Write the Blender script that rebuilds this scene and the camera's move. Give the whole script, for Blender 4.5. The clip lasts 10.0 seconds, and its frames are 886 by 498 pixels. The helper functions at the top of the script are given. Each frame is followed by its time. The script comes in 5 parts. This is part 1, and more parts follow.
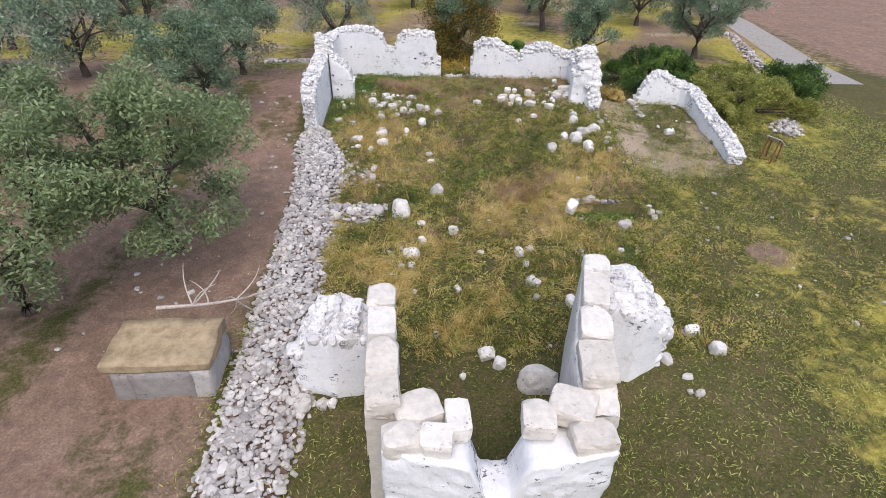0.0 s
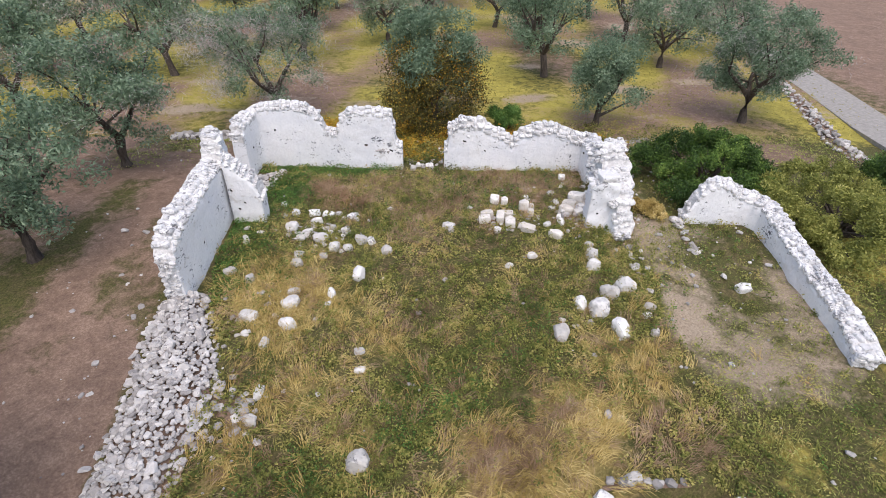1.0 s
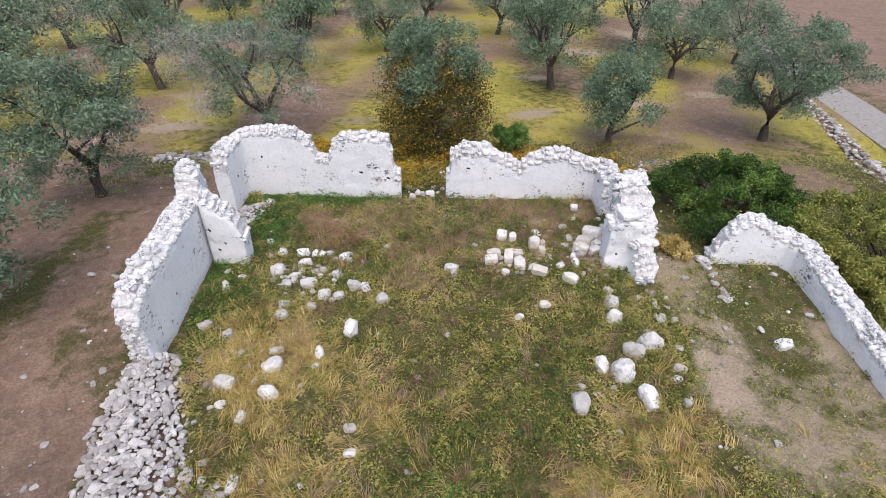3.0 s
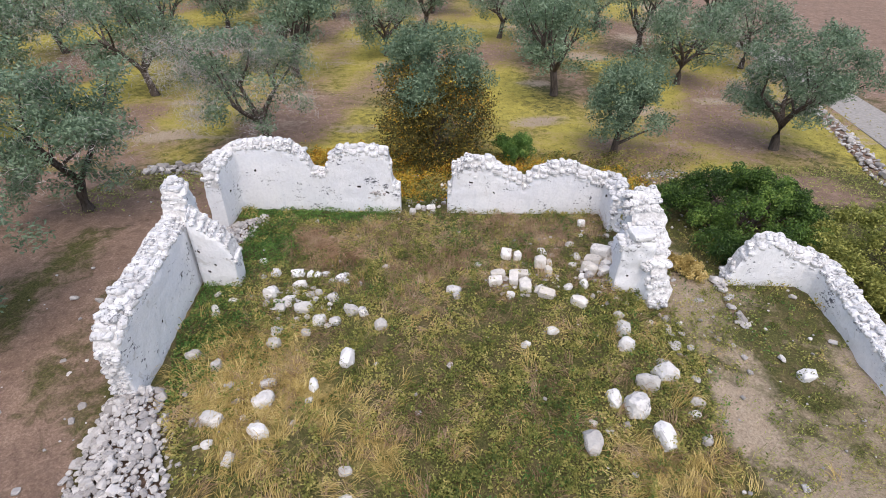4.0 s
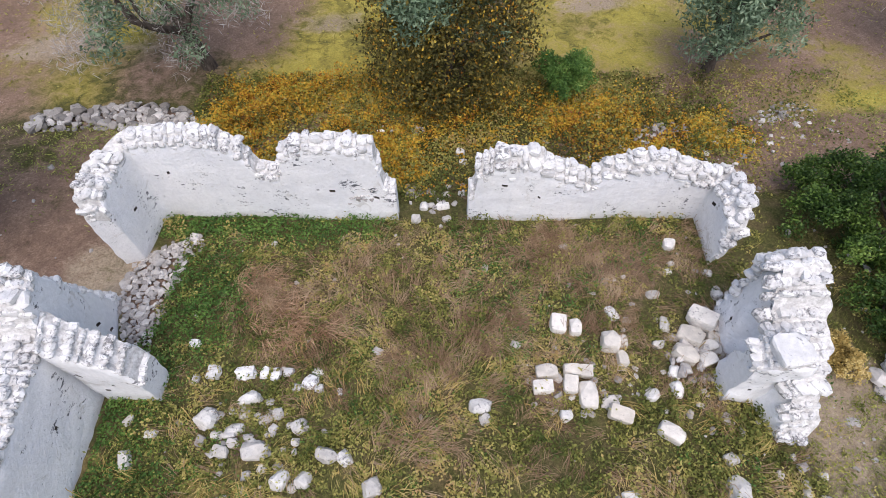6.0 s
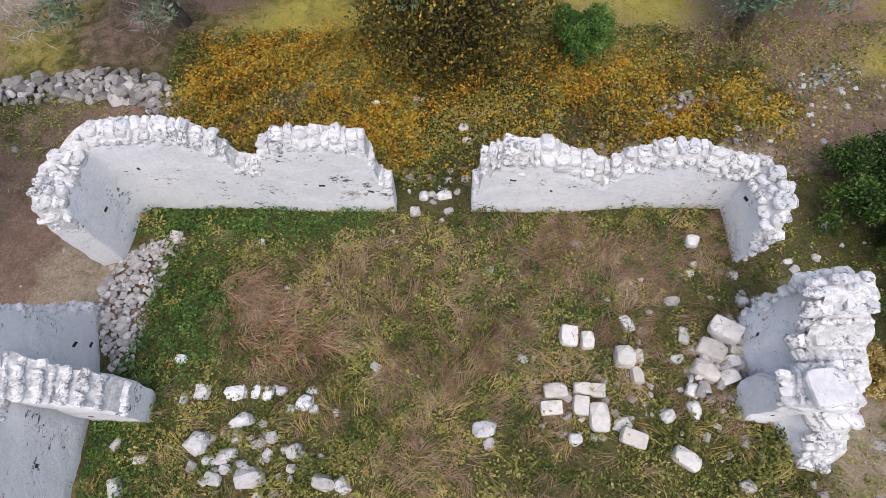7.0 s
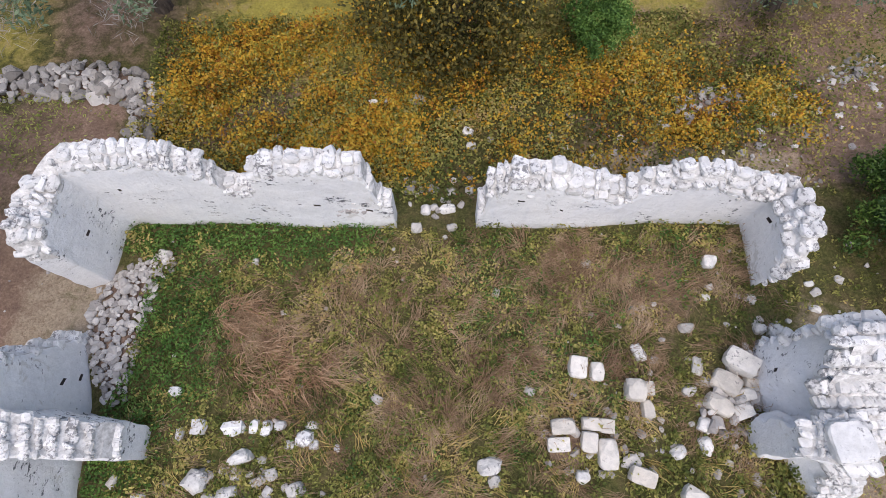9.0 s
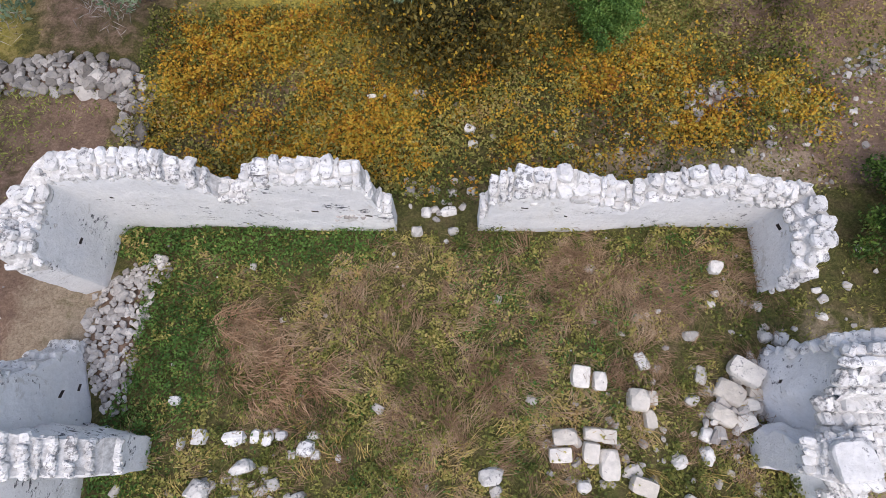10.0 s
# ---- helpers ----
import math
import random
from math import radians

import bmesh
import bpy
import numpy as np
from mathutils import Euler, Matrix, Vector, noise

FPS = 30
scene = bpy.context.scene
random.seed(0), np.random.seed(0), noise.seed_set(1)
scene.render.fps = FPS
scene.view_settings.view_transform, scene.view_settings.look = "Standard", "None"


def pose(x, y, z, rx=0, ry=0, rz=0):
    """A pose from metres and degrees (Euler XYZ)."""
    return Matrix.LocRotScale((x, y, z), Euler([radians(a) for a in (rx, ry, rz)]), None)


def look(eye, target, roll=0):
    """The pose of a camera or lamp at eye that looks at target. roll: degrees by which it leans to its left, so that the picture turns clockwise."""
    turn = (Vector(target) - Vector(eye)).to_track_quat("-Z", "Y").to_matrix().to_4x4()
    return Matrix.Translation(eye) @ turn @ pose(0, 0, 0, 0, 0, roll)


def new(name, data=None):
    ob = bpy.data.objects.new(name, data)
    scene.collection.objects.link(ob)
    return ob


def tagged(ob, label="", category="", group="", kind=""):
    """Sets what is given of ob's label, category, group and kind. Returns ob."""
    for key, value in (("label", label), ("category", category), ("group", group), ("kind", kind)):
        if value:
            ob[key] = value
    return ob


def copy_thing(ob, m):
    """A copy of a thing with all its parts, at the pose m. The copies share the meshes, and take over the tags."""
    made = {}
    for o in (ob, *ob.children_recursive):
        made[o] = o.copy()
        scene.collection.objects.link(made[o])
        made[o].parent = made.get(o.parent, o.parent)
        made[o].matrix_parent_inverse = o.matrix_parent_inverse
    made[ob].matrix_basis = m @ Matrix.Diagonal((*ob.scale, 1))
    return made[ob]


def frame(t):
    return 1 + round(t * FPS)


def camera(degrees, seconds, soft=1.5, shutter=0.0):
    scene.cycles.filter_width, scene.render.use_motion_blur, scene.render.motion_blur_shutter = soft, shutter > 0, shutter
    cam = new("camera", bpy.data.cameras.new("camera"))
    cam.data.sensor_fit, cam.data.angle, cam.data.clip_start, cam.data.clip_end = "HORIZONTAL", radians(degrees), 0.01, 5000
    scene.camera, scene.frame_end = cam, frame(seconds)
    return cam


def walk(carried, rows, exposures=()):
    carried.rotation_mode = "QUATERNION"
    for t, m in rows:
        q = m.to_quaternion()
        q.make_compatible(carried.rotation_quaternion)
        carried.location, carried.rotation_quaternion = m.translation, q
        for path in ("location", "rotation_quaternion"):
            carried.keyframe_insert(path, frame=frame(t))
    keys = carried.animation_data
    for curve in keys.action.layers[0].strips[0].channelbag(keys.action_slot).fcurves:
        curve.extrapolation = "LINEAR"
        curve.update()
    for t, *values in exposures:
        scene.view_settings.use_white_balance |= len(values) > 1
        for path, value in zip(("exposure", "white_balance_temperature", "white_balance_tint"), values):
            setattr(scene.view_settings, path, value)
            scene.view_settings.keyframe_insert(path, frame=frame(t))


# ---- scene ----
cam = camera(81.78, 10.0, soft=0.6)
PATH = [
    (0, (0.729, 2.277, 7.406), (0.791, 3.909, 6.251), 1.62),
    (0.1, (1.011, 3.520, 7.385), (1.070, 5.157, 6.236), 1.62),
    (0.2, (1.495, 5.341, 7.488), (1.552, 6.977, 6.338), 1.45),
    (0.3, (1.805, 6.588, 7.487), (1.862, 8.228, 6.343), 1.34),
    (0.4, (1.965, 8.4, 7.62), (2.022, 10.038, 6.474), 1.38),
    (0.5, (2.080, 9.865, 7.718), (2.137, 11.502, 6.571), 1.41),
    (1, (2.092, 10.330, 7.772), (2.149, 11.968, 6.626), 1.41),
    (1.5, (2.098, 10.767, 7.812), (2.155, 12.405, 6.666), 1.39),
    (2, (2.099, 11.181, 7.841), (2.154, 12.819, 6.695), 1.37),
    (2.5, (2.095, 11.578, 7.862), (2.150, 13.216, 6.716), 1.34),
    (4, (2.068, 12.726, 7.910), (2.122, 14.366, 6.766), 1.29),
    (4.5, (2.059, 13.115, 7.933), (2.112, 14.754, 6.789), 1.30),
    (5, (2.052, 13.517, 7.965), (2.104, 15.156, 6.820), 1.34),
    (5.5, (2.034, 14.577, 8.115), (2.084, 16.211, 6.962), 1.41),
    (5.6, (1.956, 16.069, 8.150), (2.013, 17.632, 6.904), 1.63),
    (5.7, (1.954, 17.217, 8.223), (2.010, 18.649, 6.828), 1.65),
    (5.8, (1.996, 18.064, 8.214), (2.031, 19.369, 6.699), 0.85),
    (5.9, (2.027, 18.687, 8.207), (2.048, 19.892, 6.611), 0.27),
    (6.1, (2.066, 19.466, 8.199), (2.072, 20.539, 6.511), -0.47),
    (6.4, (2.096, 20.075, 8.192), (2.093, 21.040, 6.440), -1.04),
    (6.8, (2.116, 20.476, 8.188), (2.108, 21.367, 6.398), -1.42),
    (7, (2.113, 20.593, 8.190), (2.104, 21.472, 6.393), -1.47),
    (7.5, (2.105, 20.884, 8.194), (2.096, 21.728, 6.381), -1.60),
    (8, (2.099, 21.172, 8.200), (2.088, 21.977, 6.369), -1.74),
    (8.5, (2.092, 21.458, 8.207), (2.080, 22.220, 6.358), -1.89),
    (9, (2.087, 21.742, 8.216), (2.073, 22.456, 6.348), -2.06),
    (9.5, (2.081, 22.023, 8.227), (2.067, 22.686, 6.340), -2.25),
    (10, (2.077, 22.302, 8.239), (2.061, 22.908, 6.333), -2.47),
]
walk(cam, [(t, look(eye, target, roll)) for t, eye, target, roll in PATH], [(0.0, 0.3, 6380, 12), (5.6, 0.3, 6380, 12), (7.0, 0.15, 6380, 12), (10.0, 0.15, 6380, 12)])

# ---- world and light: a bright overcast day ----
SUN_UP, SUN_ROUND = 63.0, 178.0
world = bpy.data.worlds.new("overcast_sky")
scene.world = world
world.use_nodes = True
wn = world.node_tree
sky = wn.nodes.new("ShaderNodeTexSky")
sky.sky_type = "NISHITA"
sky.sun_disc = False
sky.sun_elevation = radians(SUN_UP)
sky.sun_rotation = radians(SUN_ROUND)
sky.air_density, sky.dust_density, sky.ozone_density = 1.0, 4.0, 1.0
wn.links.new(sky.outputs[0], wn.nodes["Background"].inputs[0])
wn.nodes["Background"].inputs[1].default_value = 0.19
sun = new("sun", bpy.data.lights.new("sun", "SUN"))
sun.data.energy, sun.data.angle, sun.data.color = 0.85, radians(95), (1.0, 0.95, 0.89)
sa, se = radians(SUN_ROUND), radians(SUN_UP)
sun.matrix_world = look((math.sin(sa) * math.cos(se) * 50, math.cos(sa) * math.cos(se) * 50, math.sin(se) * 50), (0, 0, 0))

# ---- small tools ----
rnd = random.Random(7)
rng = np.random.default_rng(11)


def height(x, y):
    """Height of the ground: it swells gently under the ruin."""
    return float(np.interp(y, (9, 14, 18, 20.5, 23, 25, 26, 28.5), (0.12, 0.25, 0.46, 0.64, 0.66, 0.54, 0.42, 0.15)))


def heights(y):
    return np.interp(y, (9, 14, 18, 20.5, 23, 25, 26, 28.5), (0.12, 0.25, 0.46, 0.64, 0.66, 0.54, 0.42, 0.15))


def wave(x, y, seed=0.0):
    """A cheap smooth field in about -1..1, for the growth of plants."""
    return (np.sin(x * 1.31 + seed) * np.cos(y * 1.07 - seed * 2) + np.sin(x * 0.53 - y * 0.71 + seed * 3) + 0.6 * np.sin(x * 2.9 + y * 2.3 + seed * 5) * np.cos(y * 3.1 - x + seed)) / 2.2


def mesh_of(name, verts, faces, mats, smooth=False):
    """A mesh from numpy arrays; faces all of one size."""
    me = bpy.data.meshes.new(name)
    n, k = faces.shape
    me.vertices.add(len(verts))
    me.vertices.foreach_set("co", np.ascontiguousarray(verts, dtype=np.float32).ravel())
    me.loops.add(n * k)
    me.loops.foreach_set("vertex_index", np.ascontiguousarray(faces, dtype=np.int32).ravel())
    me.polygons.add(n)
    me.polygons.foreach_set("loop_start", np.arange(0, n * k, k, dtype=np.int32))
    me.polygons.foreach_set("use_smooth", np.full(n, smooth))
    me.update(calc_edges=True)
    for m in mats if isinstance(mats, (list, tuple)) else [mats]:
        me.materials.append(m)
    return me


def part(name, data, parent, label=""):
    """One mesh object under a thing or part; a bmesh is turned into a mesh first."""
    ob = new(name, data)
    ob.parent = parent
    return tagged(ob, label)


def from_bm(name, bm, material, smooth=False):
    me = bpy.data.meshes.new(name)
    bm.to_mesh(me)
    bm.free()
    me.materials.append(material)
    for p in me.polygons:
        p.use_smooth = smooth
    return me


# ---- materials ----
def nodes_of(name, rough=0.9):
    m = bpy.data.materials.new(name)
    m.use_nodes = True
    nt = m.node_tree
    bs = nt.nodes["Principled BSDF"]
    bs.inputs["Roughness"].default_value = rough
    bs.inputs["Specular IOR Level"].default_value = 0.2
    return m, nt, bs


def noise_node(nt, scale, detail=4, rough=0.6, vector=None, distort=0.0):
    n = nt.nodes.new("ShaderNodeTexNoise")
    n.inputs["Scale"].default_value = scale
    n.inputs["Detail"].default_value = detail
    n.inputs["Roughness"].default_value = rough
    n.inputs["Distortion"].default_value = distort
    if vector is not None:
        nt.links.new(vector, n.inputs["Vector"])
    return n.outputs["Fac"]


def ramp(nt, fac, stops, constant=False):
    r = nt.nodes.new("ShaderNodeValToRGB")
    if constant:
        r.color_ramp.interpolation = "CONSTANT"
    el = r.color_ramp.elements
    while len(el) < len(stops):
        el.new(0.5)
    for e, (p, c) in zip(el, stops):
        e.position = p
        e.color = (*c, 1) if len(c) == 3 else c
    nt.links.new(fac, r.inputs[0])
    return r.outputs[0]


def grey(v):
    return (v, v, v)


def mix(nt, fac, a, b, how="MIX"):
    m = nt.nodes.new("ShaderNodeMix")
    m.data_type, m.blend_type = "RGBA", how
    for sock, val in ((m.inputs[0], fac), (m.inputs[6], a), (m.inputs[7], b)):
        if isinstance(val, (int, float)):
            sock.default_value = val
        elif isinstance(val, tuple):
            sock.default_value = (*val, 1)
        else:
            nt.links.new(val, sock)
    return m.outputs[2]


def math_node(nt, op, a, b):
    m = nt.nodes.new("ShaderNodeMath")
    m.operation = op
    for sock, val in zip(m.inputs, (a, b)):
        if isinstance(val, (int, float)):
            sock.default_value = val
        else:
            nt.links.new(val, sock)
    return m.outputs[0]


def bump(nt, bs, fac, strength, distance=0.02):
    b = nt.nodes.new("ShaderNodeBump")
    b.inputs["Strength"].default_value = strength
    b.inputs["Distance"].default_value = distance
    nt.links.new(fac, b.inputs["Height"])
    nt.links.new(b.outputs[0], bs.inputs["Normal"])


def place_of(nt):
    return nt.nodes.new("ShaderNodeNewGeometry").outputs["Position"]


def plaster_material(name, base, tint):
    """Old lime plaster: mottled white, grey washes, black lichen flecks, bare patches and small pits."""
    m, nt, bs = nodes_of(name, 0.92)
    pos = place_of(nt)
    wide = noise_node(nt, 0.9, 5, 0.6, pos)
    c = ramp(nt, wide, [(0.3, tint), (0.62, base)])
    fine = noise_node(nt, 14, 6, 0.7, pos)
    c = mix(nt, 0.3, c, ramp(nt, fine, [(0.3, grey(0.6)), (0.65, grey(1.0))]), "MULTIPLY")
    # rain streaks run down the faces
    streak = nt.nodes.new("ShaderNodeMapping")
    streak.inputs["Scale"].default_value = (5.0, 5.0, 0.7)
    nt.links.new(pos, streak.inputs["Vector"])
    wash = noise_node(nt, 1.6, 5, 0.65, streak.outputs[0])
    c = mix(nt, ramp(nt, wash, [(0.54, grey(0)), (0.74, grey(0.25))]), c, (0.55, 0.58, 0.63))
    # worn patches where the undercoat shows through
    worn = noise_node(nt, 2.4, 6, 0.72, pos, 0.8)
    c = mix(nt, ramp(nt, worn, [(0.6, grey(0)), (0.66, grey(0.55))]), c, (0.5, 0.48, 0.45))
    stretch = nt.nodes.new("ShaderNodeMapping")
    stretch.inputs["Scale"].default_value = (6.5, 6.5, 11.0)
    nt.links.new(pos, stretch.inputs["Vector"])
    fleck = noise_node(nt, 1.5, 7, 0.74, stretch.outputs[0])
    cluster = noise_node(nt, 1.7, 4, 0.6, pos)
    f = math_node(nt, "ADD", fleck, math_node(nt, "MULTIPLY", math_node(nt, "SUBTRACT", cluster, 0.5), 0.8))
    c = mix(nt, ramp(nt, f, [(0.645, grey(0)), (0.68, grey(0.92))]), c, (0.06, 0.065, 0.08))
    nt.links.new(c, bs.inputs["Base Color"])
    bump(nt, bs, math_node(nt, "ADD", math_node(nt, "ADD", fine, wide), worn), 0.6, 0.035)
    return m


def stone_material(name, lo, hi, lichen=0.6, dark=(0.1, 0.1, 0.11)):
    """Pale limestone, each stone of its own tone."""
    m, nt, bs = nodes_of(name, 0.93)
    pos = place_of(nt)
    info = nt.nodes.new("ShaderNodeObjectInfo").outputs["Random"]
    isl = nt.nodes.new("ShaderNodeNewGeometry").outputs["Random Per Island"]
    r = math_node(nt, "FRACT", math_node(nt, "ADD", info, isl), 0)
    c = ramp(nt, r, [(0.0, lo), (0.55, tuple((a + b) / 2 for a, b in zip(lo, hi))), (1.0, hi)])
    n1 = noise_node(nt, 7, 6, 0.7, pos)
    c = mix(nt, 0.5, c, ramp(nt, n1, [(0.3, grey(0.5)), (0.6, grey(1.0))]), "MULTIPLY")
    n2 = noise_node(nt, 16, 6, 0.75, pos)
    n2 = math_node(nt, "ADD", n2, math_node(nt, "MULTIPLY", math_node(nt, "SUBTRACT", noise_node(nt, 2.2, 4, 0.65, pos), 0.5), 0.55))
    c = mix(nt, ramp(nt, n2, [(lichen, grey(0)), (lichen + 0.07, grey(0.75))]), c, dark)
    nt.links.new(c, bs.inputs["Base Color"])
    bump(nt, bs, math_node(nt, "ADD", n1, n2), 0.6, 0.02)
    return m


def leaf_material(name, stops, rough=0.6, sheen=0.25, each=0.5, clump=7.0, broad=1.1):
    """Leaves or blades, each of its own colour, with patches of one tone."""
    m, nt, bs = nodes_of(name, rough)
    pos = place_of(nt)
    isl = nt.nodes.new("ShaderNodeNewGeometry").outputs["Random Per Island"]
    patch = math_node(nt, "ADD", math_node(nt, "MULTIPLY", noise_node(nt, 1.0, 5, 0.65, pos), broad), math_node(nt, "MULTIPLY", noise_node(nt, clump, 3, 0.6, pos), 0.8 + (0.5 - each)))
    f = math_node(nt, "ADD", math_node(nt, "MULTIPLY", isl, each), math_node(nt, "SUBTRACT", patch, 0.72 + 0.5 * (broad - 1.1) + 0.3 * (0.5 - each)))
    c = ramp(nt, f, stops)
    nt.links.new(c, bs.inputs["Base Color"])
    bs.inputs["Specular IOR Level"].default_value = sheen
    tr = nt.nodes.new("ShaderNodeBsdfTranslucent")
    nt.links.new(c, tr.inputs["Color"])
    mx = nt.nodes.new("ShaderNodeMixShader")
    mx.inputs[0].default_value = 0.25
    nt.links.new(bs.outputs[0], mx.inputs[1])
    nt.links.new(tr.outputs[0], mx.inputs[2])
    nt.links.new(mx.outputs[0], nt.nodes["Material Output"].inputs["Surface"])
    return m


def bark_material():
    m, nt, bs = nodes_of("olive_bark", 0.95)
    pos = place_of(nt)
    stretch = nt.nodes.new("ShaderNodeMapping")
    stretch.inputs["Scale"].default_value = (14, 14, 3)
    nt.links.new(pos, stretch.inputs["Vector"])
    n = noise_node(nt, 1.0, 6, 0.7, stretch.outputs[0])
    nt.links.new(ramp(nt, n, [(0.3, (0.035, 0.027, 0.022)), (0.7, (0.14, 0.115, 0.095))]), bs.inputs["Base Color"])
    bump(nt, bs, n, 0.8, 0.04)
    return m


def ground_material():
    """One sheet: growth, straw, bare soil and yellow moss, each by its own share."""
    m, nt, bs = nodes_of("ground_cover", 0.96)
    pos = place_of(nt)

    def share(name):
        a = nt.nodes.new("ShaderNodeAttribute")
        a.attribute_name = name
        return a.outputs["Fac"]

    fine = noise_node(nt, 22, 6, 0.75, pos)
    mid = noise_node(nt, 3.2, 6, 0.65, pos, 0.6)
    wide = noise_node(nt, 0.55, 4, 0.6, pos)
    green = ramp(nt, fine, [(0.28, (0.03, 0.034, 0.011)), (0.5, (0.088, 0.09, 0.029)), (0.72, (0.2, 0.185, 0.068))])
    green = mix(nt, ramp(nt, mid, [(0.45, grey(0)), (0.62, grey(0.65))]), green, ramp(nt, fine, [(0.3, (0.07, 0.05, 0.025)), (0.7, (0.24, 0.18, 0.1))]))
    straw = ramp(nt, fine, [(0.28, (0.15, 0.113, 0.04)), (0.5, (0.37, 0.28, 0.1)), (0.75, (0.62, 0.49, 0.23))])
    brown = ramp(nt, fine, [(0.28, (0.1, 0.068, 0.043)), (0.55, (0.24, 0.165, 0.11)), (0.75, (0.42, 0.31, 0.215))])
    soil = ramp(nt, math_node(nt, "ADD", math_node(nt, "MULTIPLY", fine, 0.6), math_node(nt, "MULTIPLY", mid, 0.4)),
                [(0.3, (0.12, 0.078, 0.056)), (0.5, (0.245, 0.166, 0.122)), (0.7, (0.46, 0.335, 0.25))])
    moss = ramp(nt, math_node(nt, "ADD", math_node(nt, "MULTIPLY", fine, 0.5), math_node(nt, "MULTIPLY", mid, 0.5)),
                [(0.32, (0.17, 0.15, 0.05)), (0.5, (0.37, 0.32, 0.07)), (0.7, (0.62, 0.52, 0.12))])
    chalk = ramp(nt, fine, [(0.3, (0.23, 0.17, 0.115)), (0.7, (0.52, 0.43, 0.32))])
    c = green
    for cover, name in ((brown, "brown"), (straw, "straw"), (moss, "moss"), (soil, "soil"), (chalk, "chalk")):
        s = share(name)
        edge = math_node(nt, "ADD", s, math_node(nt, "MULTIPLY", math_node(nt, "SUBTRACT", mid, 0.5), 0.9))
        c = mix(nt, ramp(nt, edge, [(0.32, grey(0)), (0.62, grey(1))]), c, cover)
    c = mix(nt, 0.35, c, ramp(nt, wide, [(0.3, grey(0.6)), (0.7, grey(1.15))]), "MULTIPLY")
    nt.links.new(c, bs.inputs["Base Color"])
    bump(nt, bs, math_node(nt, "ADD", fine, mid), 0.8, 0.05)
    return m


def plain_material(name, lo, hi, scale=8, rough=0.8):
    m, nt, bs = nodes_of(name, rough)
    n = noise_node(nt, scale, 6, 0.7, place_of(nt))
    nt.links.new(ramp(nt, n, [(0.3, lo), (0.7, hi)]), bs.inputs["Base Color"])
    bump(nt, bs, n, 0.4, 0.01)
    return m


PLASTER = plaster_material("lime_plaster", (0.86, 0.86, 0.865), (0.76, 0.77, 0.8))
STONE = stone_material("limestone", (0.6, 0.595, 0.59), (0.83, 0.825, 0.82), 0.55)
FIELDSTONE = stone_material("lichened_limestone", (0.47, 0.45, 0.42), (0.8, 0.785, 0.76), 0.59)
RUBBLE = stone_material("rubble_limestone", (0.33, 0.31, 0.295), (0.65, 0.625, 0.6), 0.6)
ASHLAR = stone_material("dressed_limestone", (0.6, 0.555, 0.49), (0.78, 0.745, 0.69), 0.63)
GREYSTONE = stone_material("grey_weathered_stone", (0.22, 0.205, 0.19), (0.5, 0.475, 0.45), 0.59)
SOILBED = plain_material("reddish_soil_bed", (0.09, 0.062, 0.045), (0.3, 0.21, 0.16), 9, 0.95)
# inside of wall holes: dirt, with the depth's shade put into the colour
HOLE_DIRT_SHADE = plain_material("dirty_hole_with_painted_shade", (0.05, 0.045, 0.04), (0.14, 0.12, 0.11), 14, 0.95)
MORTAR = plain_material("lime_mortar", (0.3, 0.29, 0.28), (0.82, 0.81, 0.8), 12, 0.95)
GROUND = ground_material()
BARK = bark_material()
DEADWOOD = plain_material("bleached_wood", (0.34, 0.29, 0.25), (0.6, 0.54, 0.48), 20, 0.9)
OLIVE = leaf_material("olive_leaves", [(0.0, (0.04, 0.075, 0.042)), (0.35, (0.13, 0.2, 0.115)), (0.7, (0.27, 0.36, 0.23)), (1.0, (0.48, 0.55, 0.41))], 0.5, 0.4, 0.35, 1.8)
OLIVE_LIGHT = leaf_material("young_olive_leaves", [(0.0, (0.085, 0.125, 0.05)), (0.4, (0.19, 0.25, 0.115)), (0.75, (0.3, 0.37, 0.18)), (1.0, (0.43, 0.48, 0.27))], 0.5, 0.4, 0.4, 2.5)
TWIGGY = leaf_material("bare_grey_twigs", [(0.0, (0.24, 0.205, 0.185)), (0.5, (0.48, 0.44, 0.41)), (1.0, (0.7, 0.67, 0.64))], 0.8, 0.2)
LENTISK = leaf_material("lentisk_leaves", [(0.0, (0.015, 0.033, 0.009)), (0.4, (0.05, 0.1, 0.02)), (0.66, (0.16, 0.26, 0.05)), (1.0, (0.45, 0.54, 0.13))], 0.5, 0.3, 0.3, 2.2)
PALEBUSH = leaf_material("pale_bush_leaves", [(0.0, (0.09, 0.11, 0.025)), (0.4, (0.22, 0.24, 0.055)), (0.75, (0.43, 0.425, 0.115)), (1.0, (0.66, 0.6, 0.23))], 0.6, 0.3, 0.5, 2.5)
VINE = leaf_material("autumn_creeper_leaves", [(0.0, (0.1, 0.035, 0.01)), (0.2, (0.32, 0.13, 0.018)), (0.42, (0.58, 0.33, 0.03)), (0.62, (0.6, 0.43, 0.06)), (0.8, (0.3, 0.29, 0.05)), (1.0, (0.13, 0.17, 0.035))], 0.6, 0.3, 0.55)
WEED = leaf_material("low_weed_leaves", [(0.0, (0.06, 0.09, 0.022)), (0.3, (0.16, 0.18, 0.045)), (0.5, (0.31, 0.3, 0.085)), (0.68, (0.5, 0.43, 0.15)), (0.84, (0.44, 0.28, 0.13)), (1.0, (0.6, 0.47, 0.26))], 0.7, 0.2, 0.3, 5.0, 1.9)
